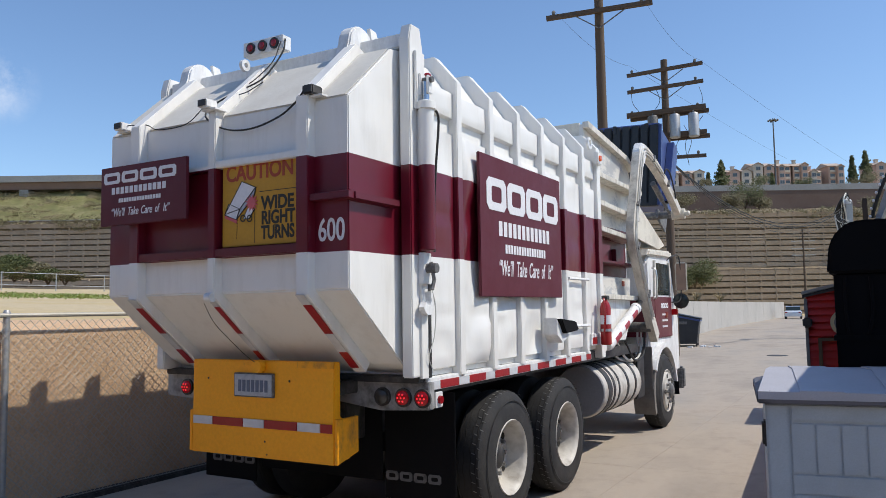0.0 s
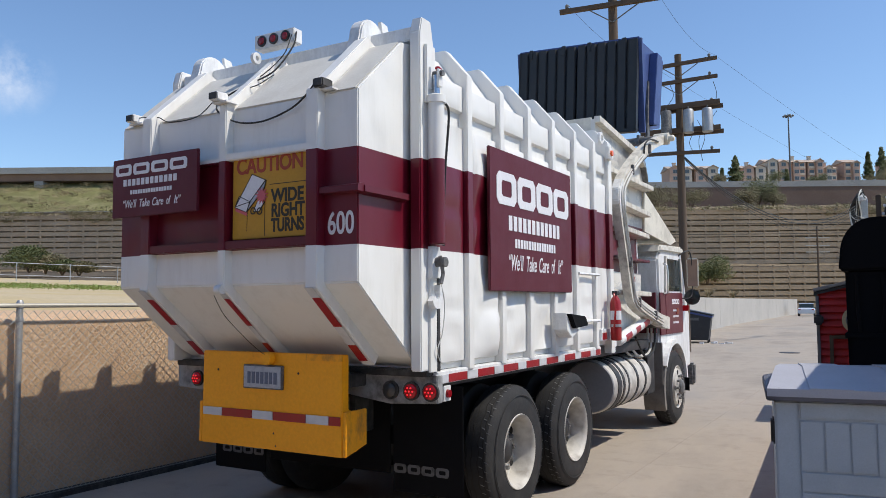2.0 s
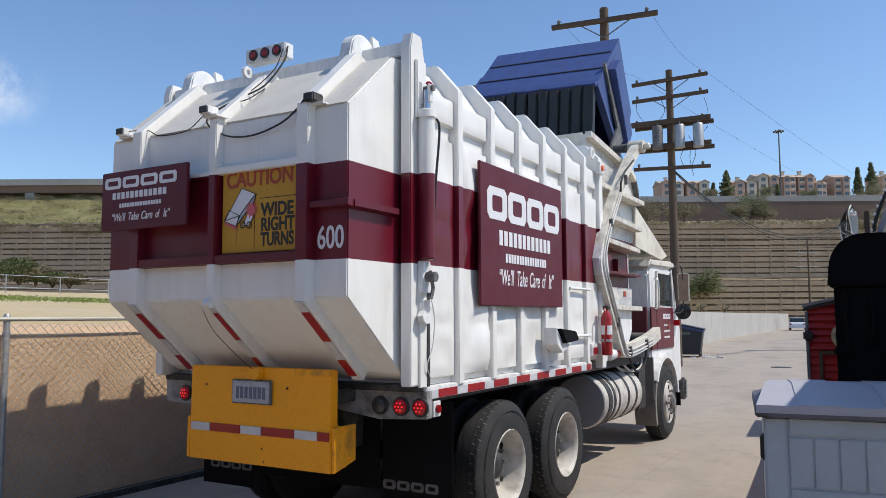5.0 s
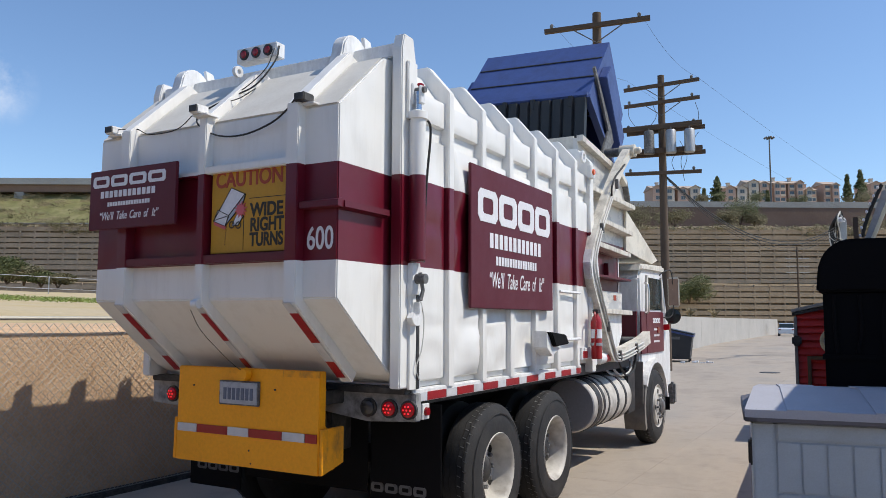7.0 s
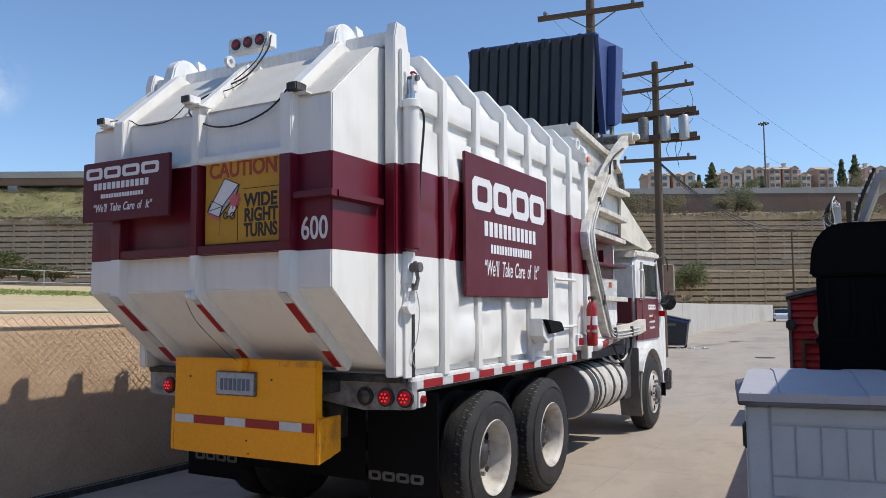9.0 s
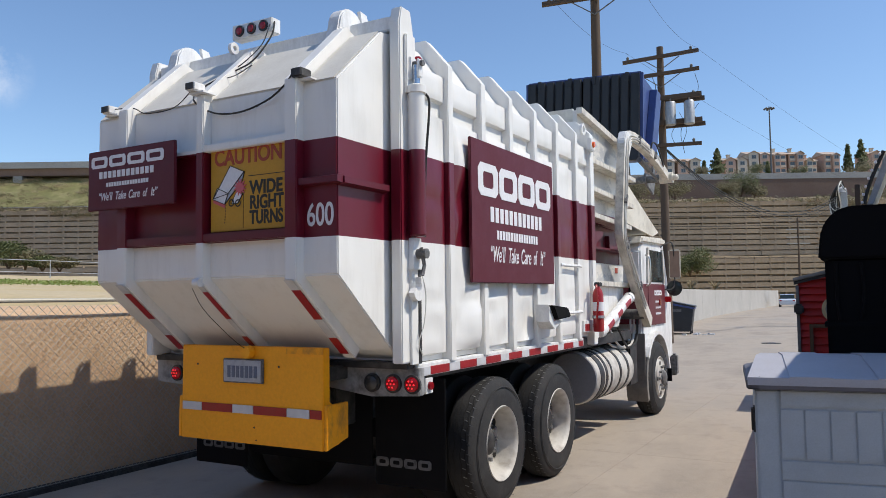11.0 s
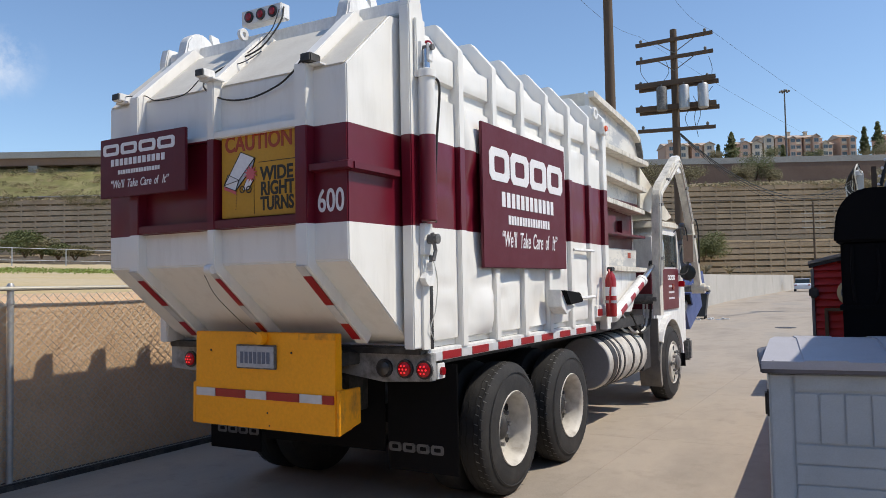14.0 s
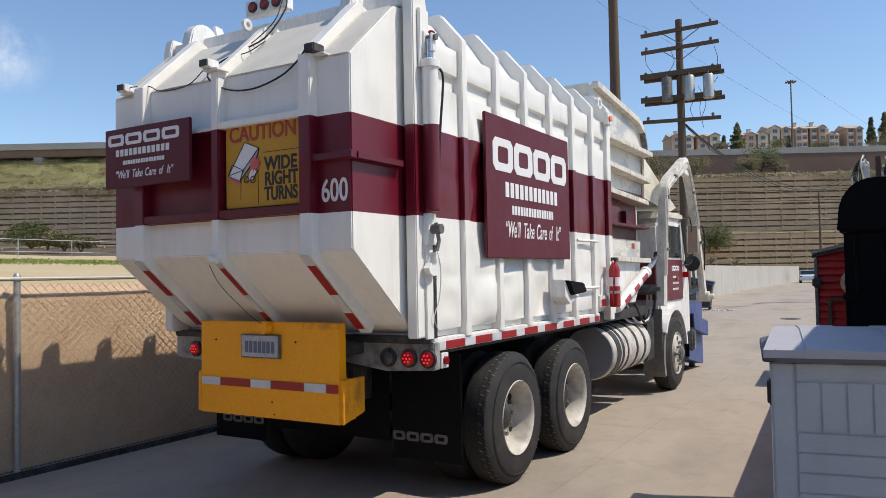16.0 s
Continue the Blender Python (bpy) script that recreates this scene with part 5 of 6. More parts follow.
def build_chassis():
    for s in (1, -1):
        for y in (1.37, 2.69):
            wheel(s * 1.285, y - 0.06, s, True, 0.55)
        wheel(s * 1.22, 7.02, s, False, name="front_wheel")
        part("frame_rail", box(s * 0.36, s * 0.46, 0.0, 8.2, 0.80, 1.10, 0.01), BLACKSTEEL, TRUCK)
    for y in (1.37, 2.69, 7.02):
        part("axle", lathe([(-1.0, 0.09), (-0.2, 0.1), (0, 0.2), (0.2, 0.1), (1.0, 0.09)], (0, y, 0.53), 16), BLACKSTEEL, TRUCK)
    part("floor_pan", box(-1.2, 1.2, 0.0, 5.6, 1.19, 1.30), BLACKSTEEL, TRUCK)
    # added near-black blocks and sheet that stand in for the underbody shade
    part("rear_shade_block", prism([(0.75, 0.62), (3.35, 0.62), (3.35, 1.18), (0.75, 1.18)], -0.55, 0.55, "x", 0.02), FLAP, TRUCK)
    part("mid_shade_block", lathe([(3.3, 0.12), (5.4, 0.12), (5.5, 0.3), (6.3, 0.32)], (0, 0, 0.72), 16, axis="y"), FLAP, TRUCK)
    part("centre_shade_sheet", box(-0.62, 0.62, 0.36, 0.372, 0.48, 1.1, 0.004), FLAP, TRUCK)
    # tanks along the side
    tank = part("fuel_tank", lathe([(4.0, 0.300), (4.02, 0.312), (5.50, 0.312), (5.56, 0.28), (5.58, 0.1)], (0.94, 0, 0.81), 36, axis="y"), RIM, TRUCK, "pale painted round tank with black straps", smooth=True)
    part("tank_end", lathe([(3.985, 0.1), (3.985, 0.29), (3.999, 0.298)], (0.94, 0, 0.81), 36, axis="y"), ENDCAP, tank)
    for y0, y1 in ((4.10, 4.24), (4.30, 4.37), (4.50, 4.55), (4.86, 4.93), (5.20, 5.27)):
        part("strap", lathe([(y0, 0.3125), (y0, 0.319), (y1, 0.319), (y1, 0.3125)], (0.94, 0, 0.81), 36, axis="y"), BLACKSTEEL, tank, smooth=True)
    part("battery_box", box(0.6, 1.15, 5.68, 6.05, 0.55, 1.15, 0.02), BLACKSTEEL, TRUCK)


def build_hopper():
    # open-topped hopper in front of the body: two sides with flanges, back and front sheets
    for s in (1, -1):
        low = part("hopper_skirt", prism([(3.93, 1.36), (5.40, 1.36), (5.66, 1.8), (5.70, 2.172), (3.93, 2.172)], s * 0.74, s * 1.09, "x"), PAINTWORN, TRUCK)
        part("hopper_recess", prism([(3.93, 2.172), (5.70, 2.172), (5.74, 2.66), (3.93, 2.66)], s * 0.98, s * 1.03, "x"), MAROON, low)
        part("recess_shelf", box(s * 1.03, s * 1.21, 3.95, 5.75, 2.325, 2.355, 0.006), MAROON, low)
        for yy in (4.45, 5.1):
            part("recess_gusset", box(s * 1.03, s * 1.09, yy, yy + 0.30, 2.355, 2.54, 0.004), MAROON, low)
        pr = [(3.93, 2.66), (5.79, 2.66), (5.90, 3.30), (5.92, 3.48), (5.80, 3.69), (5.58, 3.78), (3.95, 3.955)]
        side = part("hopper_side", prism(pr, s * 1.04, s * 1.09, "x"), PAINTWORN, TRUCK, "dented white hopper side with ledges")
        rim = [(3.93, 3.96, 0), (5.55, 3.80, 0), (5.80, 3.70, 0), (5.92, 3.50, 0), (5.93, 3.36, 0)]
        for (a, b, _), (c, d, _) in zip(rim, rim[1:]):
            part("hopper_rim", prism([(a, b - 0.05), (c, d - 0.05), (c, d + 0.02), (a, b + 0.02)], s * 1.09, s * 1.165, "x"), ARMPAINT if b > 3.7 else GREYSTEEL, side)
        for z0, z1, y1, out in ((3.375, 3.37, 5.87, 0.12), (3.06, 3.0, 5.80, 0.10), (2.74, 2.69, 5.60, 0.12), (1.94, 1.92, 5.70, 0.10)):
            part("ledge", prism([(3.93, z0 - 0.05), (y1, z1 - 0.05), (y1, z1 + 0.01), (3.93, z0 + 0.01)], s * (0.99 if z0 == 2.74 else 1.09), s * (1.13 + out), "x", 0.004), ARMPAINT, side)
        part("band_bracket", prism([(3.94, 2.36), (4.27, 2.47), (4.27, 2.53), (3.94, 2.52)], s * 1.03, s * 1.27, "x", 0.006), MAROON, side)
        part("small_print_bars", box(s * 1.091, s * 1.095, 5.3, 5.42, 2.06, 2.13), ORANGE, side)
        can = part("canopy_side", prism([(5.84, 3.32), (6.28, 3.17), (7.55, 2.74), (7.2, 2.66), (5.80, 2.76)], s * 1.10, s * 1.13, "x"), CREAM, TRUCK)
        part("lower_panel", prism([(3.93, 1.37), (5.2, 1.37), (5.45, 1.62), (5.45, 1.90), (3.93, 1.90)], s * 1.092, s * 1.15, "x"), WHITE, side)
    part("canopy", prism([(5.84, 3.34), (7.55, 2.76), (7.55, 2.72), (5.84, 3.28)], -1.10, 1.10, "x"), CREAM, TRUCK)
    part("hopper_back", prism([(3.95, 3.6), (3.99, 3.6), (3.99, 3.98), (3.95, 3.98)], -1.04, 1.04, "x"), CREAM, TRUCK)
    part("hopper_front", box(-1.04, 1.04, 5.70, 5.74, 1.6, 3.45), WHITE, TRUCK)
    part("hopper_floor", box(-1.04, 1.04, 3.93, 5.6, 1.36, 1.42), GREYSTEEL, TRUCK)
    # rear marker and its bracket at the top of the front post
    m = part("marker_box", box(1.28, 1.33, 3.72, 3.86, 3.42, 3.56, 0.008), WHITE, TRUCK)
    part("marker_lens", lathe([(0.33 - 0.33, 0.035), (0.02, 0.03)], (1.33, 3.79, 3.49), 14), AMBER, m)
    part("grab_ring", lathe([(-0.015, 0.04), (-0.015, 0.07), (0.015, 0.07), (0.015, 0.04), (-0.015, 0.04)], (1.24, 3.70, 3.66), 16, closed=False), WHITE, TRUCK)
    # wheel chock in its holder, extinguisher, ladder rungs
    ch = part("wheel_chock_holder", prism([(2.08, 1.70), (2.08, 1.54), (2.22, 1.46), (2.44, 1.53), (2.22, 1.58)], 1.285, 1.42, "x", 0.006), WHITE, TRUCK)
    part("wheel_chock", prism([(2.10, 1.69), (2.50, 1.66), (2.58, 1.57), (2.22, 1.55)], 1.31, 1.46, "x", 0.01), FLAP, ch)
    e = part("extinguisher", lathe([(1.45, 0.05), (1.46, 0.06), (1.86, 0.06), (1.91, 0.046), (1.94, 0.025), (1.97, 0.022)], (1.36, 3.85, 0), 20, axis="z"), REDEXT, TRUCK, "red fire extinguisher strapped to the body", smooth=True)
    e.location = (0.0, -0.12, -0.08)
    part("label_band", lathe([(1.68, 0.0605), (1.68, 0.062), (1.78, 0.062), (1.78, 0.0605)], (1.36, 3.85, 0), 20, axis="z"), LETTER, e, smooth=True)
    part("valve", box(1.33, 1.39, 3.81, 3.92, 1.955, 2.0, 0.006), BLACKSTEEL, e)
    part("extinguisher_hose", tube(smooth_line([(1.36, 3.81, 1.96), (1.38, 3.74, 1.95), (1.40, 3.72, 1.8), (1.38, 3.73, 1.6)], 5), 0.012, 6), REDEXT, e, smooth=True)
    part("extinguisher_bracket", lathe([(1.60, 0.062), (1.60, 0.068), (1.63, 0.068), (1.63, 0.062)], (1.36, 3.85, 0), 16, axis="z"), STEEL, e)
    for z in (2.09, 1.60):
        part("rung", tube([(1.29, 2.78, z), (1.31, 3.33, z)], 0.016, 6), WHITE, TRUCK)


def build_cab():
    before = set(TRUCK.children_recursive)
    c = part("cab", prism([(6.08, 0.95), (6.15, 1.35), (6.10, 2.42), (6.22, 2.55), (7.5, 2.58), (7.75, 1.95), (7.95, 1.60), (7.95, 0.75), (7.28, 0.75), (7.28, 1.0), (7.05, 1.17), (6.72, 1.20), (6.40, 1.17), (6.2, 0.98)], -1.14, 1.14, "x", 0.03), WHITE, TRUCK, "white cab with maroon doors", smooth=True)
    for s in (1, -1):
        door = part("door", prism([(6.40, 1.32), (7.42, 1.32), (7.42, 1.93), (6.40, 1.93)], s * 1.14, s * 1.165, "x", 0.006), MAROON, c)
        bar_word(on_side(1.1655, 6.75, 1.76) if s > 0 else on_side(-1.17, 6.75, 1.76), 0.45, 0.075, 4, LETTER, door, "brand_shape", 0.1, 0.02)
        for z in (1.65, 1.56, 1.47):
            bar_word(on_side(1.1655, 6.8, z) if s > 0 else on_side(-1.17, 6.8, z), 0.34, 0.03, 8, LETTER, door, "small_print_bars", 0.3)
        w = part("side_window", prism([(6.46, 1.96), (7.40, 1.96), (7.34, 2.44), (6.50, 2.44)], s * 1.13, s * 1.15, "x"), GLASS, c)
        part("window_frame", prism([(6.40, 1.94), (6.47, 1.94), (6.52, 2.47), (6.45, 2.47)], s * 1.135, s * 1.168, "x"), RIM, w)
        part("window_frame", prism([(7.38, 1.94), (7.45, 1.94), (7.38, 2.47), (7.32, 2.47)], s * 1.135, s * 1.168, "x"), RIM, w)
        part("grab_handle", tube(smooth_line([(s * 1.16, 6.32, 1.9), (s * 1.22, 6.31, 1.95), (s * 1.22, 6.30, 2.3), (s * 1.16, 6.30, 2.35)], 4), 0.014, 6), CHROME, c, smooth=True)
        def arc(r, a0, a1, n):
            return [(6.72 + r * math.cos(radians(a0 + (a1 - a0) * k / n)), 0.54 + r * math.sin(radians(a0 + (a1 - a0) * k / n))) for k in range(n + 1)]
        part("fender", prism(arc(0.70, -8, 150, 12) + arc(0.64, 150, -8, 12), s * 1.02, s * 1.22, "x"), WHITE, c)
        part("mud_guard", prism(arc(0.68, 150, 205, 6) + arc(0.60, 205, 150, 6), s * 0.9, s * 1.20, "x"), SPLASH, c)
        part("splash_panel", box(s * 0.80, s * 1.19, 6.02, 6.05, 0.62, 1.22, 0.008), SPLASH, c)
        part("fender_flap", box(s * 1.0, s * 1.25, 7.34, 7.36, 0.42, 0.62), FLAP, c)
        # mirrors on a bent arm
        arm = part("mirror_arm", tube(smooth_line([(s * 1.13, 7.3, 2.5), (s * 1.20, 7.45, 2.58), (s * 1.27, 7.6, 2.55), (s * 1.28, 7.62, 2.0), (s * 1.25, 7.55, 1.86), (s * 1.16, 7.45, 1.85)], 5), 0.010, 6), BLACKSTEEL, TRUCK, smooth=True)
        mm = part("mirror", box(s * 1.19, s * 1.37, 7.62, 7.70, 2.02, 2.49, 0.02), CREAM, arm, "tall rectangular side mirror")
        part("mirror_glass", box(s * 1.205, s * 1.355, 7.612, 7.625, 2.04, 2.47), MIRROR, mm)
        mm.matrix_basis = Matrix.Translation((s * 1.28, 7.66, 0)) @ Matrix.Rotation(radians(9.0 * s), 4, "Z") @ Matrix.Translation((-s * 1.28, -7.66, 0))
        conv = part("round_mirror", lathe([(0, 0.125), (0.03, 0.115), (0.07, 0.07)], (s * 1.27, 7.62, 1.87), 20, axis="y"), BLACKSTEEL, arm, smooth=True)
        part("mirror_glass", lathe([(-0.005, 0.11), (-0.012, 0.09), (-0.016, 0.01)], (s * 1.27, 7.62, 1.87), 20, axis="y"), GLASS, conv, smooth=True)
        sl = part("side_lamp", box(s * 1.14, s * 1.24, 7.48, 7.55, 1.65, 1.74, 0.01), LENSLIT, TRUCK, "red side marker lamp")
    for s in (1, -1):
        part("cab_quarter", prism([(6.11, 1.32), (6.40, 1.32), (6.40, 1.93), (6.11, 1.93)], s * 1.14, s * 1.16, "x", 0.004), MAROON, c)
        part("door_lamp", box(s * 1.165, s * 1.18, 7.00, 7.10, 1.61, 1.70, 0.006), LENS, c)
    part("cab_back_band", box(-1.1, 1.1, 6.05, 6.10, 1.35, 1.93), MAROON, c)
    part("roof_rim", prism([(6.05, 2.50), (6.12, 2.62), (7.45, 2.66), (7.52, 2.58), (7.45, 2.54), (6.12, 2.52)], -1.18, 1.18, "x", 0.03), ARMPAINT, c, smooth=True)
    part("rear_window", box(-0.5, 0.5, 6.07, 6.09, 1.9, 2.35), GLASS, c)
    part("windscreen", prism([(7.55, 2.50), (7.57, 2.50), (7.79, 1.95), (7.77, 1.95)], -1.0, 1.0, "x"), GLASS, c)
    part("bumper", box(-1.2, 1.2, 7.93, 8.08, 0.45, 0.80, 0.03), GREYSTEEL, TRUCK)
    for s in (1, -1):
        for k in range(3):
            x = s * (1.1 + 0.05 * k)
            line = [(x, 4.6 + 0.2 * k, 1.35), (x, 5.0 + 0.15 * k, 1.14), (x, 5.5, 1.08), (x, 5.85, 1.16), (x, 5.95, 1.5)]
            part("hydraulic_hose", tube(smooth_line(line, 6), 0.016, 7), HOSE if k < 2 else CABLE, TRUCK, smooth=True)
    # the cab stands a little further forward on the frame
    for ob in set(TRUCK.children_recursive) - before:
        if ob.parent is TRUCK and not ob.name.startswith("hydraulic_hose"):
            ob.location.y += 0.30


PIVOT = (5.93, 1.506)
TIP = (2.593, -0.18)
PIN = (0.065, 0.463)
BOOM = [(0.0, -0.22), (0.04, 0.20), (0.10, 0.55), (0.17, 0.95), (0.25, 1.28), (0.36, 1.47), (0.72, 1.62), (1.14, 1.79), (1.40, 1.885), (1.54, 1.87), (1.66, 1.76), (1.86, 1.48), (2.14, 0.98), (2.40, 0.40), (2.593, -0.18)]


def boxed(line, heights, half):
    """A box-section beam along a line that lies in a plane across x."""
    bm = bmesh.new()
    rings = []
    for i, p in enumerate(line):
        d = (line[min(i + 1, len(line) - 1)] - line[max(i - 1, 0)]).normalized()
        n = Vector((0, -d.z, d.y)) * heights[i]
        side = Vector((half, 0, 0))
        rings.append([bm.verts.new(q) for q in (p + n + side, p - n + side, p - n - side, p + n - side)])
    for a, b in zip(rings, rings[1:]):
        for k in range(4):
            bm.faces.new((a[k], a[(k + 1) % 4], b[(k + 1) % 4], b[k]))
    bm.faces.new(rings[0][::-1])
    bm.faces.new(rings[-1])
    return bm


def build_arms():
    arms = part("lift_arms", lathe([(-1.3, 0.07), (1.3, 0.07)], (0, 0, 0), 16), GREYSTEEL, TRUCK, "white gooseneck lift arms on a cross shaft", smooth=True)
    for s in (1, -1):
        line = smooth_line([(s * 1.30, y, z) for y, z in BOOM], 4)
        n = len(line) - 1
        a = part("arm", boxed(line, [0.082 - 0.022 * max(0.0, (i / n - 0.6) / 0.4) for i in range(n + 1)], 0.05), ARMPAINT, arms, "white box-section lift arm with chipped paint")
        part("shoulder_cap", prism([(1.20, 1.88), (1.42, 1.985), (1.56, 1.98), (1.70, 1.84), (1.58, 1.70), (1.30, 1.72)], s * 1.247, s * 1.353, "x", 0.012), WHITE, a)
        for k, off in enumerate((0.02, -0.03, -0.07)):
            hose = [(s * (1.362 + 0.010 * (k % 2)), y + off * (0.9 if i < 6 else 0.1), z + off * (0.2 if i < 5 else 1.0)) for i, (y, z) in enumerate(BOOM[1:-2])]
            part("hose", tube(smooth_line(hose, 4), 0.011, 6), HOSE, arms, smooth=True)
        for y, z in ((0.10, 0.55), (0.25, 1.28), (0.72, 1.62), (1.86, 1.48), (2.27, 0.70)):
            part("hose_clamp", box(s * 1.35 - 0.014, s * 1.35 + 0.034, y - 0.06, y + 0.06, z - 0.022, z + 0.022, 0.004), GREYSTEEL, arms)
        loop = [(s * 1.36, 2.16, 0.95), (s * 1.38, 2.27, 0.97), (s * 1.39, 2.37, 0.82), (s * 1.38, 2.42, 0.55), (s * 1.36, 2.46, 0.25)]
        part("hose_loop", tube(smooth_line(loop, 6), 0.012, 6), CABLE, arms, smooth=True)
        part("fork_ram", lathe([(-0.5, 0.022), (0.0, 0.022), (0.0, 0.04), (0.55, 0.04)], (0, 0, 0), 12, axis="z"), GREYSTEEL, arms, smooth=True).matrix_basis = pose(s * 1.21, 2.24, 0.42, 24, 0, 0)
        part("knuckle", lathe([(-0.1, 0.085), (0.1, 0.085)], (s * 1.30, TIP[0], TIP[1]), 16), CREAM, arms, smooth=True)
        part("ram_lug", lathe([(-0.07, 0.06), (0.07, 0.06)], (s * 1.27, PIN[0], PIN[1]), 14), BLACKSTEEL, arms, smooth=True)
    return arms


def build_forks():
    f = part("forks", lathe([(-1.2, 0.06), (1.2, 0.06)], (0, 0, 0), 16), GREYSTEEL, TRUCK, "steel forks that carry the bin", smooth=True)
    for s in (1, -1):
        part("fork", prism([(-0.08, -0.46), (0.10, -0.50), (1.08, -0.45), (1.08, -0.39), (0.16, -0.36), (0.08, 0.08), (-0.08, 0.08)], s * 0.962, s * 0.995, "x", 0.004), GREYSTEEL, f)
        part("roller", lathe([(0, 0.045), (s * 0.06, 0.045), (s * 0.08, 0.03)], (s * 1.40, 0.0, 0.0), 14), CREAM, f, smooth=True)
    return f


RAM_BASE = (4.15, 1.35)


def arc_strip(x, y0, y1, r, a0, a1):
    """A strip of tape bent round a barrel."""
    bm = bmesh.new()
    rows = [[bm.verts.new((x + r * math.cos(radians(a0 + (a1 - a0) * k / 6)), y, r * math.sin(radians(a0 + (a1 - a0) * k / 6)))) for k in range(7)] for y in (y0, y1)]
    for k in range(6):
        bm.faces.new((rows[0][k], rows[0][k + 1], rows[1][k + 1], rows[1][k]))
    return bm


def build_rams():
    """Arm rams: barrel turns on its foot, the rod slides out of it."""
    barrel = part("arm_ram", lathe([(-0.06, 0.05), (0.0, 0.066), (1.20, 0.066), (1.20, 0.074), (1.27, 0.074), (1.28, 0.04)], (1.255, 0, 0), 18, axis="y"), WHITE, TRUCK, "white hydraulic arm ram with reflective tape", smooth=True)
    for k, (a, b) in enumerate(((0.10, 0.34), (0.52, 0.72), (0.88, 1.12))):
        part("reflector", arc_strip(1.255, a, b, 0.0675, -50, 35), TAPERED, barrel, smooth=True)
    rod = part("arm_ram_rod", lathe([(-1.0, 0.035), (0.0, 0.035), (0.02, 0.06), (0.1, 0.06)], (1.255, 0, 0), 14, axis="y"), ROD, TRUCK, smooth=True)
    return barrel, rod


build_body()
build_tailgate()
build_lift()
build_signs()
build_rear()
build_chassis()
build_hopper()
build_cab()
ARMS = build_arms()
FORKS = build_forks()
RAM, RAM_ROD = build_rams()


# ---- the lifted bin ----
HINGE = (0.955, 1.335)


def build_dumpster(name, label, body_mat, group="refuse bins"):
    """A front-load bin; its origin is the lower rear edge, y forward."""
    d = thing(name, label, "dumpster", group)
    out = [(0, 0), (1.13, 0), (0.93, 1.30), (-0.33, 0.88)]
    for s in (1, -1):
        side = part("side", prism(out, s * 0.92, s * 0.95, "x"), body_mat, d)
        part("fork_pocket", prism([(-0.12, 0.50), (0.98, 0.50), (0.94, 0.76), (-0.20, 0.76)], s * 0.952, s * 1.07, "x", 0.008), body_mat, side)
        # dark plate paints the shade within the open pocket
        part("pocket_mouth", prism([(-0.135, 0.53), (-0.115, 0.53), (-0.19, 0.73), (-0.21, 0.73)], s * 0.97, s * 1.05, "x"), DARK, side)
        part("rim_lip", prism([(-0.35, 0.87), (0.95, 1.29), (0.94, 1.34), (-0.36, 0.92)], s * 0.90, s * 0.99, "x"), body_mat, side)
    part("floor", prism([(0, 0), (1.13, 0), (1.125, 0.03), (-0.01, 0.03)], -0.92, 0.92, "x"), body_mat, d)
    front = part("front", prism([(1.13, 0), (0.93, 1.30), (0.90, 1.30), (1.10, 0)], -0.92, 0.92, "x"), body_mat, d)
    for f in (0.30, 0.64):
        y = 1.13 - 0.2 * f
        part("front_groove", box(-0.93, 0.93, y - 0.004, y + 0.012, 1.3 * f - 0.012, 1.3 * f + 0.012), LIDBLACK, front)
    part("front_lip", prism([(0.91, 1.25), (0.99, 1.25), (0.97, 1.33), (0.90, 1.33)], -0.95, 0.95, "x", 0.004), body_mat, front)
    part("back", prism([(0, 0), (-0.33, 0.88), (-0.30, 0.88), (0.03, 0)], -0.92, 0.92, "x"), body_mat, d)
    # added dark sheet that paints the shade in the bottom of the bin
    part("floor_shade_sheet", prism([(0.05, 0.03), (1.07, 0.03), (1.07, 0.04), (0.05, 0.04)], -0.9, 0.9, "x"), DARK, d)
    for s in (1, -1):
        for y in (0.15, 0.99):
            c = part("caster", lathe([(-0.03, 0.07), (0.03, 0.07)], (s * 0.78, y, -0.12), 14), RUBBER, d, smooth=True)
            part("caster_fork", box(s * 0.78 - 0.05, s * 0.78 + 0.05, y - 0.03, y + 0.05, -0.10, 0.0), GREYSTEEL, c)
    return d


def build_lid(parent, x0, x1):
    """A ribbed plastic lid, drawn from its hinge line along -y."""
    bm = bmesh.new()
    L = 1.37
    n = 6
    step = (x1 - x0) / n
    prof = []
    for i in range(n):
        a = x0 + i * step
        prof += [(a + 0.004, 0.0), (a + step * 0.16, 0.035), (a + step * 0.84, 0.035), (a + step * 0.996, 0.0)]
    top = prof
    bot = [(x, z - 0.022) for x, z in reversed(prof)]
    prism(top + bot, -L, -0.02, "y", bm=bm)
    lid = part("lid", bm, LIDBLACK, parent, "black ribbed plastic lid")
    part("lid_edge", box(x0, x1, -L - 0.025, -L + 0.03, -0.07, 0.045, 0.008), LIDBLACK, lid)
    part("lid_edge", box(x1 - 0.03 if x1 > 0.5 else x0, x1 if x1 > 0.5 else x0 + 0.03, -L, -0.02, -0.06, 0.045, 0.006), LIDBLACK, lid)
    for x in (x0 + 0.2, x1 - 0.2):
        part("hinge_strap", box(x - 0.03, x + 0.03, -0.14, 0.01, -0.03, 0.045, 0.006), LIDBLACK, lid)
    return lid


BIN = build_dumpster("dumpster", "dark blue steel front-load bin with black ribbed lids", BINBLUE)
LIDS = [build_lid(BIN, -0.94, -0.005), build_lid(BIN, 0.005, 0.94)]


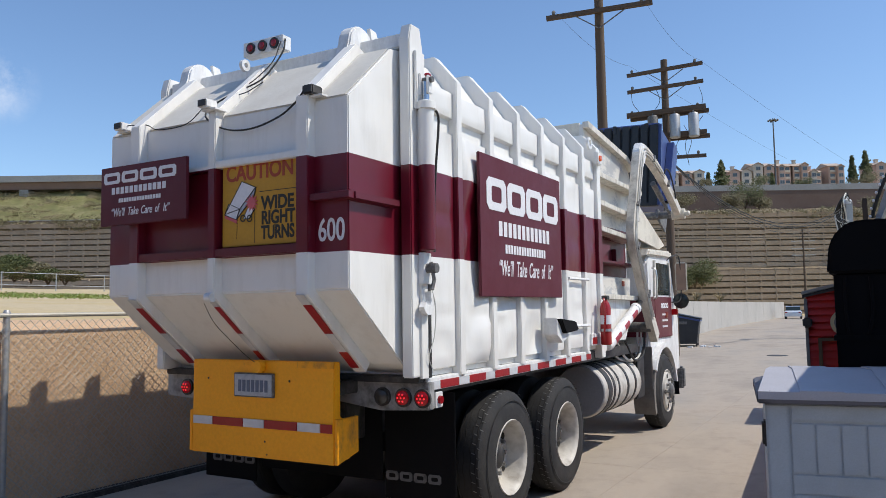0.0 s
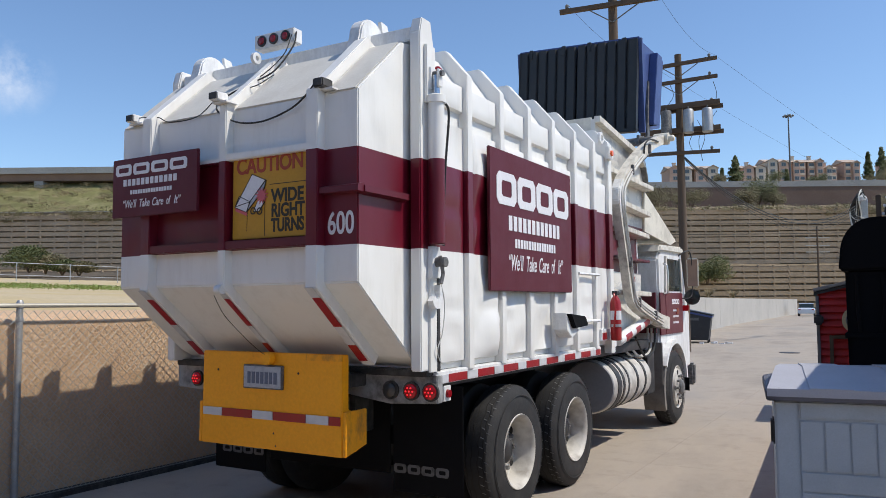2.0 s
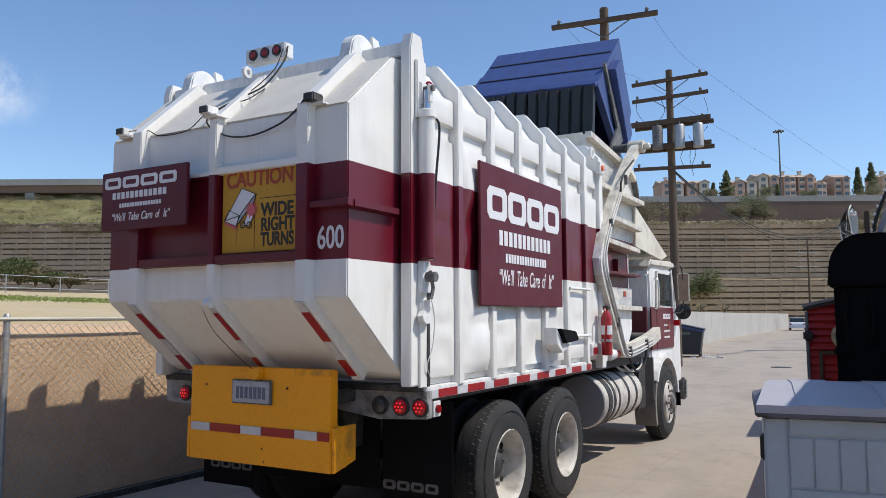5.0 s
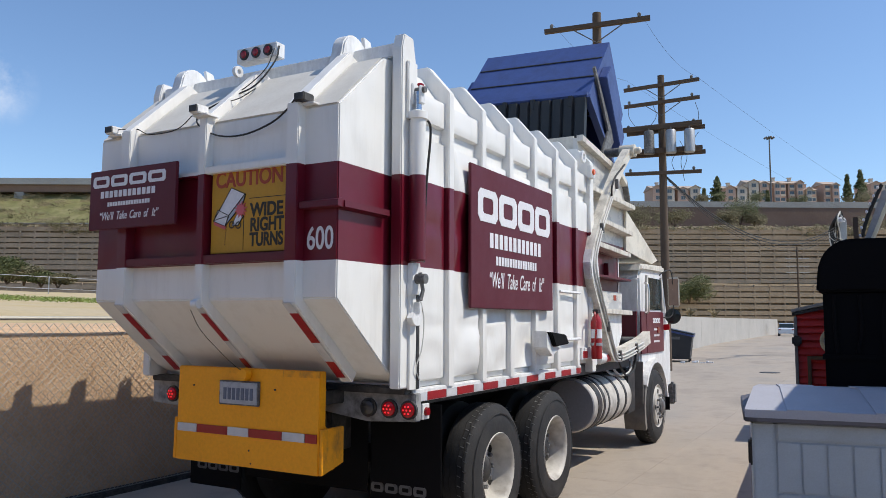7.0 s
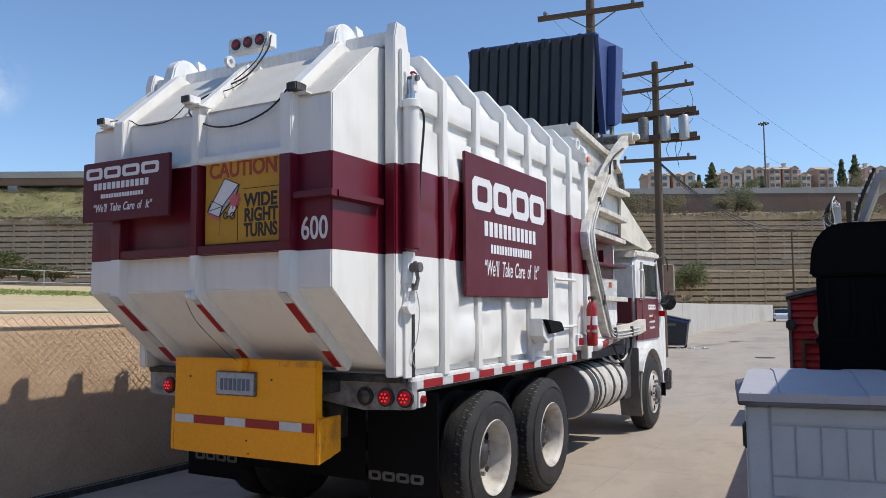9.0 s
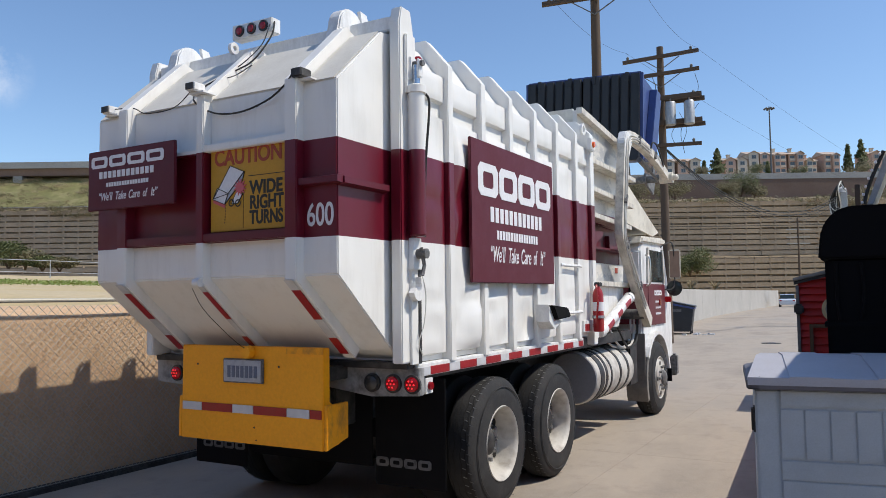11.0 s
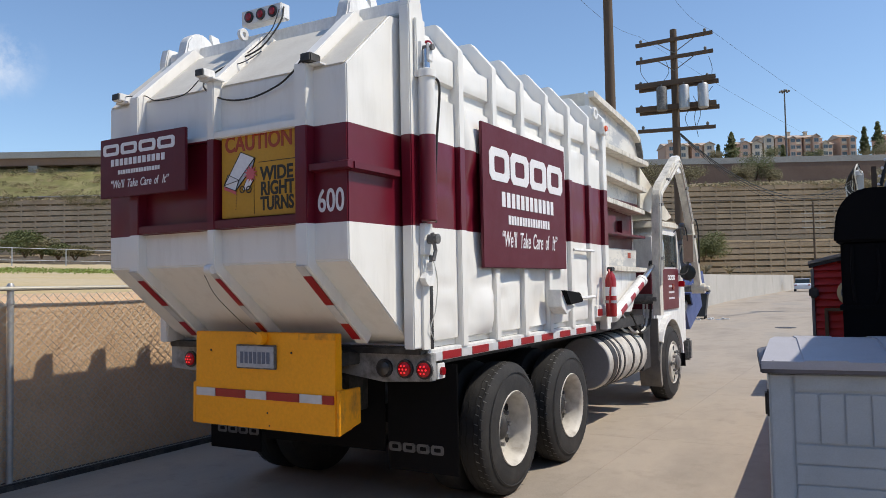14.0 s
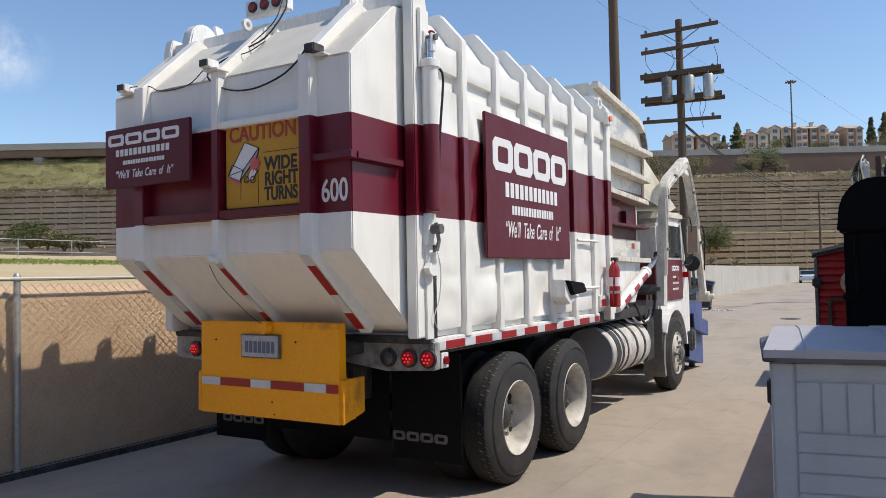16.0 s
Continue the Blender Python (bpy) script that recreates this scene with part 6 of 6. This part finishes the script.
# ---- things beside the drive ----
def build_parked_bin():
    d = thing("parked_dumpster", "dark green-black steel bin standing on the drive", "dumpster", "refuse bins", at=pose(-3.9, 30.6, 0.12, 0, 0, 8))
    out = [(-1.0, 0), (0.82, 0), (0.96, 1.05), (-1.0, 1.48)]
    part("shell", prism(out, -0.7, 0.7, "y", 0.015), LIDBLACK, d)
    part("lid", prism([(-1.04, 1.49), (1.02, 1.05), (1.02, 1.11), (-1.04, 1.56)], -0.75, 0.75, "y", 0.01), LIDBLACK, d)
    part("rim", prism([(-1.02, 1.40), (0.99, 0.97), (1.0, 1.045), (-1.02, 1.475)], -0.73, 0.73, "y", 0.006), BINBLUE, d)
    part("label_plate", box(-0.1, 0.45, -0.715, -0.70, 0.86, 0.98), FADED, d)
    for sx in (-1, 1):
        part("fork_pocket", box(-0.9 if sx < 0 else -0.3, -0.4 if sx < 0 else 0.5, -0.74, -0.70, 0.45 if sx < 0 else 0.10, 0.58 if sx < 0 else 0.16, 0.006), LIDBLACK, d)
        for y in (-0.5, 0.5):
            part("caster", lathe([(-0.03, 0.07), (0.03, 0.07)], (sx * 0.8, y, -0.05), 12), RUBBER, d)
    rng = random.Random(2)
    for k in range(9):
        x, y = rng.uniform(-4.6, -2.2), rng.uniform(29.0, 30.1)
        alone("paper_scrap", box(x, x + rng.uniform(0.1, 0.3), y, y + rng.uniform(0.08, 0.2), 0.0, rng.uniform(0.03, 0.08), 0.01), LETTER, "crumpled pale litter on the concrete by the bin", "litter", "litter by the bin")


TUFTS = [(-7.35, 52.0, 2.0), (-8.25, 67.0, 2.0)]


def dry_tuft(at, height, seed):
    """A clump of feathery dry grass: many thin bent blades."""
    rng = random.Random(seed)
    t = thing("grass_tuft", "pale feathery dry grass above the boundary wall", "grass", "tufts over the wall", at=Matrix.Translation(at))
    part("stem", tube([(0, 0, -2.0), (0, 0, 0.2)], 0.05, 6), BARK, t)
    bm = bmesh.new()
    for _ in range(60):
        a, lean, h = rng.uniform(0, 6.28), rng.uniform(0.1, 0.9), height * rng.uniform(0.6, 1.1)
        pts = [Vector((math.cos(a) * lean * h * f ** 1.6, math.sin(a) * lean * h * f ** 1.6, h * f)) for f in (0, 0.5, 1.0)]
        tube(pts, [0.02, 0.03, 0.012], 3, bm)
    part("blades", bm, STRAWLEAF, t)


def build_car():
    c = thing("car", "pale parked car far down the drive", "car", at=pose(-5.2, 98, 0, 0, 0, 4))
    part("body", prism([(-2.1, 0.3), (2.1, 0.3), (2.15, 0.75), (1.3, 0.95), (-1.9, 1.0), (-2.15, 0.8)], -0.9, 0.9, "x", 0.05), CARPAINT, c, smooth=True)
    part("cabin", prism([(-1.7, 0.95), (1.0, 0.95), (0.3, 1.48), (-1.2, 1.5)], -0.78, 0.78, "x", 0.04), GLASS, c, smooth=True)
    part("roof", prism([(-1.25, 1.47), (0.35, 1.45), (0.3, 1.53), (-1.2, 1.55)], -0.8, 0.8, "x", 0.02), CARPAINT, c)
    for sx in (-1, 1):
        for y in (-1.35, 1.35):
            w = part("wheel", lathe([(-0.1, 0.32), (0.1, 0.32)], (sx * 0.85, y, 0.32), 18), RUBBER, c)
            part("rim", lathe([(-0.11, 0.2), (0.11, 0.2)], (sx * 0.85, y, 0.32), 14), CHROME, w)
        part("tail_light", box(sx * 0.6, sx * 0.85, -2.17, -2.1, 0.72, 0.85), LENS, c)


def build_storage_box():
    """Grey moulded storage chest; its long face looks at the viewer."""
    b = thing("storage_box", "grey moulded plastic storage chest with a pale lid", "storage box", at=pose(3.50, -0.30, 0.05, 0, 0, 9))
    for fx in (0.08, 1.55):
        for fy in (0.08, 0.66):
            part("foot", box(fx, fx + 0.09, fy, fy + 0.09, -0.05, 0.03, 0.006), LIDTRIM, b)
    part("shell", box(0.0, 1.7, 0.0, 0.80, 0.02, 1.24, 0.02), BOXGREY, b)
    part("corner_trim", box(-0.012, 0.10, -0.014, 0.06, 0.02, 1.23, 0.01), BOXGREY, b)
    part("top_band", box(0.105, 1.7, -0.012, 0.02, 1.14, 1.23, 0.008), BOXGREY, b)
    for k in range(13):
        x0 = 0.105 + 0.117 * k
        part("panel", box(x0, x0 + 0.11, -0.008, 0.02, 0.88, 1.13, 0.004), BOXGREY, b)
    for k in range(8):
        z0 = 0.06 + 0.102 * k
        part("panel", box(0.105, 1.7, -0.008, 0.02, z0, z0 + 0.097, 0.004), BOXGREY, b)
    lid = part("lid", prism([(-0.04, 1.24), (0.82, 1.25), (0.82, 1.33), (0.45, 1.345), (-0.04, 1.272)], 0.10, 1.74, "x", 0.008), BOXLID, b, "pale grey ridged lid with a dark rim")
    part("lid_rim", prism([(-0.06, 1.232), (0.02, 1.232), (0.02, 1.262), (-0.06, 1.284)], -0.05, 1.75, "x", 0.006), LIDTRIM, lid)
    part("lid_rim", prism([(-0.05, 1.232), (0.02, 1.232), (0.02, 1.30), (-0.05, 1.284)], -0.06, 0.84, "y", 0.006), LIDTRIM, lid)
    for k in range(9):
        x = -0.045 + 0.2 * k
        h = 0.010 + 0.006 * (k % 2)
        inset = 0.10 if k == 0 else 0.0
        bm = bmesh.new()
        rings = []
        for y, z, e in ((-0.062 - h * 0.4, 1.285, 0.0), (0.45, 1.362, inset * 0.6), (0.83, 1.347, inset)):
            rings.append([bm.verts.new((x + (e if q == 0 else 0.2), y, z + d)) for q, d in ((0, h), (1, h), (1, -0.03), (0, -0.03))])
        for r0, r1 in zip(rings, rings[1:]):
            for i in range(4):
                bm.faces.new((r0[i], r0[(i + 1) % 4], r1[(i + 1) % 4], r1[i]))
        bm.faces.new(rings[0])
        bm.faces.new(rings[-1])
        part("lid_ridge", bm, BOXLID, lid)
    part("latch", box(-0.03, 0.0, 0.02, 0.12, 1.0, 1.13, 0.01), BLACKSTEEL, b)


def build_cover():
    c = thing("covered_grill", "tall black fabric-covered appliance with rounded top", "covered grill", at=pose(3.755, 0.78, 0))
    prof = [(0.0, 2.0), (0.0, 1.98), (1.1, 1.98), (1.1, 2.30)]
    for k in range(9):
        a = radians(90 + 90 * k / 8)
        prof.append((0.20 + 0.19 * math.cos(a), 2.08 + 0.23 * math.sin(a)))
    part("cover_hood", prism(prof[1:], -0.03, 0.9, "y", 0.015), BLACKCLOTH, c, smooth=True)
    rng = random.Random(12)
    part("cover_skirt", prism([(0.035, 0.0), (1.1, 0.0), (1.1, 1.99), (0.035, 1.99)], 0.0, 0.88, "y", 0.02), BLACKCLOTH, c)
    part("cover_hem", prism([(0.022, 1.56), (1.11, 1.56), (1.11, 1.59), (0.022, 1.59)], -0.012, 0.89, "y"), BLACKCLOTH, c)
    for k in range(7):
        x = 0.10 + 0.14 * k
        line = [(x, -0.004, 1.96), (x + rng.uniform(-0.02, 0.02), -0.01, 1.75), (x + rng.uniform(-0.03, 0.03), -0.006, 1.6)]
        part("fold", tube(smooth_line(line, 4), 0.012, 6), BLACKCLOTH, c, smooth=True)


def build_red_shed():
    s = thing("red_shed", "small red lap-sided shed with pale roof edge and round emblem", "shed", at=pose(3.545, 1.72, 0, 0, 0, 4.0))
    part("front_block", prism([(0.01, 0), (1.3, 0), (1.3, 2.15), (0.01, 1.86)], 0.02, 0.20, "y"), SHEDRED, s)
    # two hidden blocks behind the front, added to cast shadows on the drive
    part("low_shadow_block", prism([(0.01, 0), (1.3, 0), (1.3, 1.1), (0.01, 0.86)], 0.20, 5.0, "y"), SHEDRED, s)
    part("tall_shadow_block", prism([(0.05, 0), (1.3, 0), (1.3, 1.5), (0.05, 1.42)], 6.4, 8.4, "y"), SHEDRED, s)
    for k in range(33):
        z = 0.12 + 0.053 * k
        part("board", prism([(-0.018, z), (0.006, z + 0.05), (0.02, z + 0.05), (0.02, z)], 0.02, 1.3, "x"), SHEDRED, s)
    part("roof", prism([(-0.02, 1.86), (1.4, 2.20), (1.4, 2.225), (-0.02, 1.885)], -0.04, 0.24, "y", 0.004), PARAPET, s)
    part("roof_edge", prism([(-0.015, 1.835), (1.4, 2.175), (1.4, 2.20), (-0.015, 1.858)], -0.03, 0.22, "y"), BLACKSTEEL, s)
    part("rear_roof", prism([(0.0, 0.86), (1.4, 1.13), (1.4, 1.17), (0.0, 0.90)], 0.22, 5.05, "y", 0.008), BLACKSTEEL, s)
    part("corner_board", box(-0.004, 0.018, -0.024, 0.02, 0.0, 1.83, 0.003), SHEDGREY, s)
    part("emblem", lathe([(0, 0.10), (-0.012, 0.10), (-0.014, 0.085)], (0.265, -0.02, 1.65), 26, axis="y"), CREAMPAINT, s)
    part("emblem_face", lathe([(-0.0145, 0.075), (-0.016, 0.07), (-0.0165, 0.01)], (0.265, -0.02, 1.65), 26, axis="y"), SHEDGREY, s)
    part("trim", box(0.078, 0.104, -0.035, -0.02, 1.30, 1.54, 0.003), BARK, s)
    part("trim", box(0.104, 0.40, -0.035, -0.02, 1.514, 1.54, 0.003), BARK, s)
    part("side_pocket", box(-0.02, 0.045, -0.07, -0.024, 1.615, 1.69, 0.012), BLACKSTEEL, s)


# inner edge of the unseen panel that throws shade on the chest lid
SHADE_X = 0.76


def build_right_clutter():
    p = thing("cable_post", "far grey service post with coiled cables slung over its top", "post", at=pose(2.74, 40.0, 0))
    part("shaft", box(0.0, 0.32, 0, 0.32, 0, 7.05, 0.03), STEEL, p)
    part("cap", lathe([(-0.1, 0.2), (0.08, 0.19), (0.16, 0.12), (0.2, 0.03)], (0.1, 0.1, 7.02), 14, axis="z"), LETTER, p, smooth=True)
    rng = random.Random(6)
    for k in range(26):
        w = rng.uniform(-0.22, 0.42)
        low = rng.uniform(5.2, 6.2)
        line = [(0.25, -0.07, 6.98), (0.07, -0.14, 7.24 + 0.01 * k), (-0.14 - w * 0.4, -0.14 - 0.02 * k, 6.98), (-0.2 - w, -0.14, 6.4), (-0.14 - w * 0.7, -0.14, low), (0.03 + rng.uniform(-0.14, 0.14), -0.14, low - 0.14)]
        part("cable_coil", tube(smooth_line(line, 5), 0.028, 5), CABLE if k % 3 else HOSE, p, smooth=True)
    w = thing("timber_post", "weathered brown timber post behind the covered grill", "post", at=pose(3.96, 1.9, 0))
    part("shaft", box(0.0, 0.035, 0, 0.05, 0, 2.58, 0.004), TIMBER, w)
    e = thing("awning", "dark sloping awning edge with a string of small lamps", "awning", at=pose(4.025, 0.95, 0))
    part("awning_roof", prism([(0.015, 2.33), (0.12, 2.62), (0.7, 3.0), (1.6, 3.1), (1.6, 3.02), (0.7, 2.9), (0.15, 2.58), (0.05, 2.33)], 0.0, 0.8, "y"), STEEL, e)
    # roof panel and leg out of view, added to shade the chest lid
    part("awning_roof", prism([(SHADE_X, 3.0), (2.4, 3.1), (2.4, 3.16), (SHADE_X, 3.06)], -1.6, 0.0, "y"), STEEL, e)
    part("awning_leg", box(1.9, 1.98, -1.5, -1.42, 0.0, 3.05), STEEL, e)
    part("awning_leg", box(1.0, 1.08, 0.0, 0.08, 0.0, 3.02), STEEL, e)
    part("awning_leg", box(1.0, 1.08, 0.70, 0.78, 0.0, 3.02), STEEL, e)
    part("lamp_cord", tube(smooth_line([(0.0, -0.03, 2.33), (0.015, -0.03, 2.40), (0.05, -0.03, 2.50), (0.12, -0.03, 2.66)], 5), 0.012, 6), CABLE, e)
    for k in range(7):
        f = k / 6
        part("bulb", lathe([(-0.01, 0.003), (-0.005, 0.008), (0.005, 0.008), (0.01, 0.003)], (-0.012 + 0.11 * f ** 1.4, -0.045, 2.34 + 0.30 * f), 8, axis="z"), LETTER, e, smooth=True)


build_parked_bin()
for k, spot in enumerate(TUFTS):
    dry_tuft(spot, 0.72 + 0.1 * k, 40 + k)
build_car()
build_storage_box()
build_cover()
build_red_shed()
build_right_clutter()


# ---- assemble ----
build_ground()
build_hills()
build_highway()
build_concrete_wall()
# unseen wall behind the viewpoint, added to dim skylight on the tailgate
tagged(part("unseen_sky_block", box(-30, 30, -11.3, -11.0, -0.1, 5.0), SOUNDWALL), "plain brown wall added out of view to cut skylight on the truck", kind="structure")
build_backdrop()
field_fence()
fence()
pole((-2.37, 15.7, 0), 10.4, ((10.0, 1.45, 0.06),), "tall brown timber utility pole with one crossarm")
pole((-2.48, 23.7, 0), 10.9, ((10.5, 1.35, 0.12), (9.85, 1.35, 0.10), (8.9, 1.4, 0.07), (8.0, 1.4, 0.03), (7.2, 1.35, 0.0)), "brown timber utility pole carrying three transformers", True)
wires()


# ---- movement ----
def turned(y, z, deg):
    a = radians(deg)
    return y * math.cos(a) - z * math.sin(a), y * math.sin(a) + z * math.cos(a)


def motions():
    # seconds, lift of the arms, turn of the bin, opening of the lids (degrees), where the bin hangs from the knuckle
    rows = [
        (0.0, 46.4, 68, 0, -0.62, 0.95), (0.5, 54, 71, 0, -0.62, 1.0), (1.0, 62.5, 73, 0, -0.62, 1.04), (1.5, 76, 78, 0, -0.63, 1.1), (2.0, 88.5, 83, 0, -0.64, 1.2),
        (2.5, 98, 86, 0, -0.6, 1.18), (2.8, 102, 88, 8, -0.56, 1.16), (3.0, 104, 89, 20, -0.53, 1.14), (3.2, 105, 89.5, 12, -0.5, 1.13), (3.5, 105.8, 90.2, 1, -0.49, 1.12),
        (3.8, 106, 91, 0, -0.49, 1.12), (4.0, 106, 92.5, 0, -0.47, 1.12), (4.2, 106, 99, 0, -0.42, 1.13), (4.8, 106.4, 121, 0, -0.12, 1.28), (5.5, 106.7, 130.6, 0, 0.04, 1.34),
        (6.3, 106.7, 130.6, 0, 0.04, 1.34), (7.0, 106.7, 130.6, 0, 0.04, 1.34), (7.3, 106.7, 128, 0, 0.0, 1.32), (7.6, 106.7, 119, 0, -0.13, 1.27), (7.8, 106.7, 110.5, 0, -0.27, 1.21),
        (8.0, 106.7, 102.6, 0, -0.40, 1.16), (8.2, 106.4, 97.5, 0, -0.46, 1.13), (8.5, 105.5, 93.5, 0, -0.49, 1.12), (8.7, 104.5, 92, 0, -0.5, 1.1), (9.3, 97, 89, 0, -0.55, 1.0),
        (10.0, 82, 84, 0, -0.62, 0.85), (10.8, 61.8, 76.5, 0, -0.66, 0.70), (11.0, 57.2, 75, 0, -0.66, 0.69), (11.5, 48.2, 70, 0, -0.65, 0.74), (12.0, 39, 65, 0, -0.64, 0.80),
        (12.5, 29.3, 58, 0, -0.62, 0.86), (13.0, 18.5, 47, 0, -0.6, 0.92), (13.5, 9.8, 32, 0, -0.58, 0.96), (14.0, 6.3, 20, 0, -0.56, 0.98), (14.5, 3, 9, 0, -0.55, 1.0),
        (15.0, 1, 0, 0, -0.55, 1.0), (15.5, 0, -6, 0, -0.55, 1.0), (16.0, 0, -10, 0, -0.55, 1.0)]
    py, pz = PIVOT
    arm, fork, load, ram, rod = [], [], [], [], []
    lids = []
    for t, lift, a, lid, hy, hz in rows:
        arm.append((t, pose(0, py, pz, lift)))
        jy, jz = turned(*TIP, lift)
        jy, jz = jy + py, jz + pz
        fork.append((t, pose(0, jy, jz, a)))
        oy, oz = turned(hy, hz, a)
        # the bin sits a little askew on the forks
        load.append((t, pose(0, jy - oy, jz - oz, a, 2.5 * min(1.0, lift / 60))))
        lids.append((t, pose(0, HINGE[0], HINGE[1], 18.5 - lid - max(0.0, a - 71.5))))
        qy, qz = turned(*PIN, lift)
        qy, qz = qy + py, qz + pz
        swing = math.degrees(math.atan2(qz - RAM_BASE[1], qy - RAM_BASE[0]))
        ram.append((t, pose(0, RAM_BASE[0], RAM_BASE[1], swing)))
        rod.append((t, pose(0, qy, qz, swing)))
    walk(ARMS, arm)
    walk(FORKS, fork)
    walk(BIN, load)
    for lid in LIDS:
        walk(lid, lids)
    walk(RAM, ram)
    walk(RAM_ROD, rod)


motions()
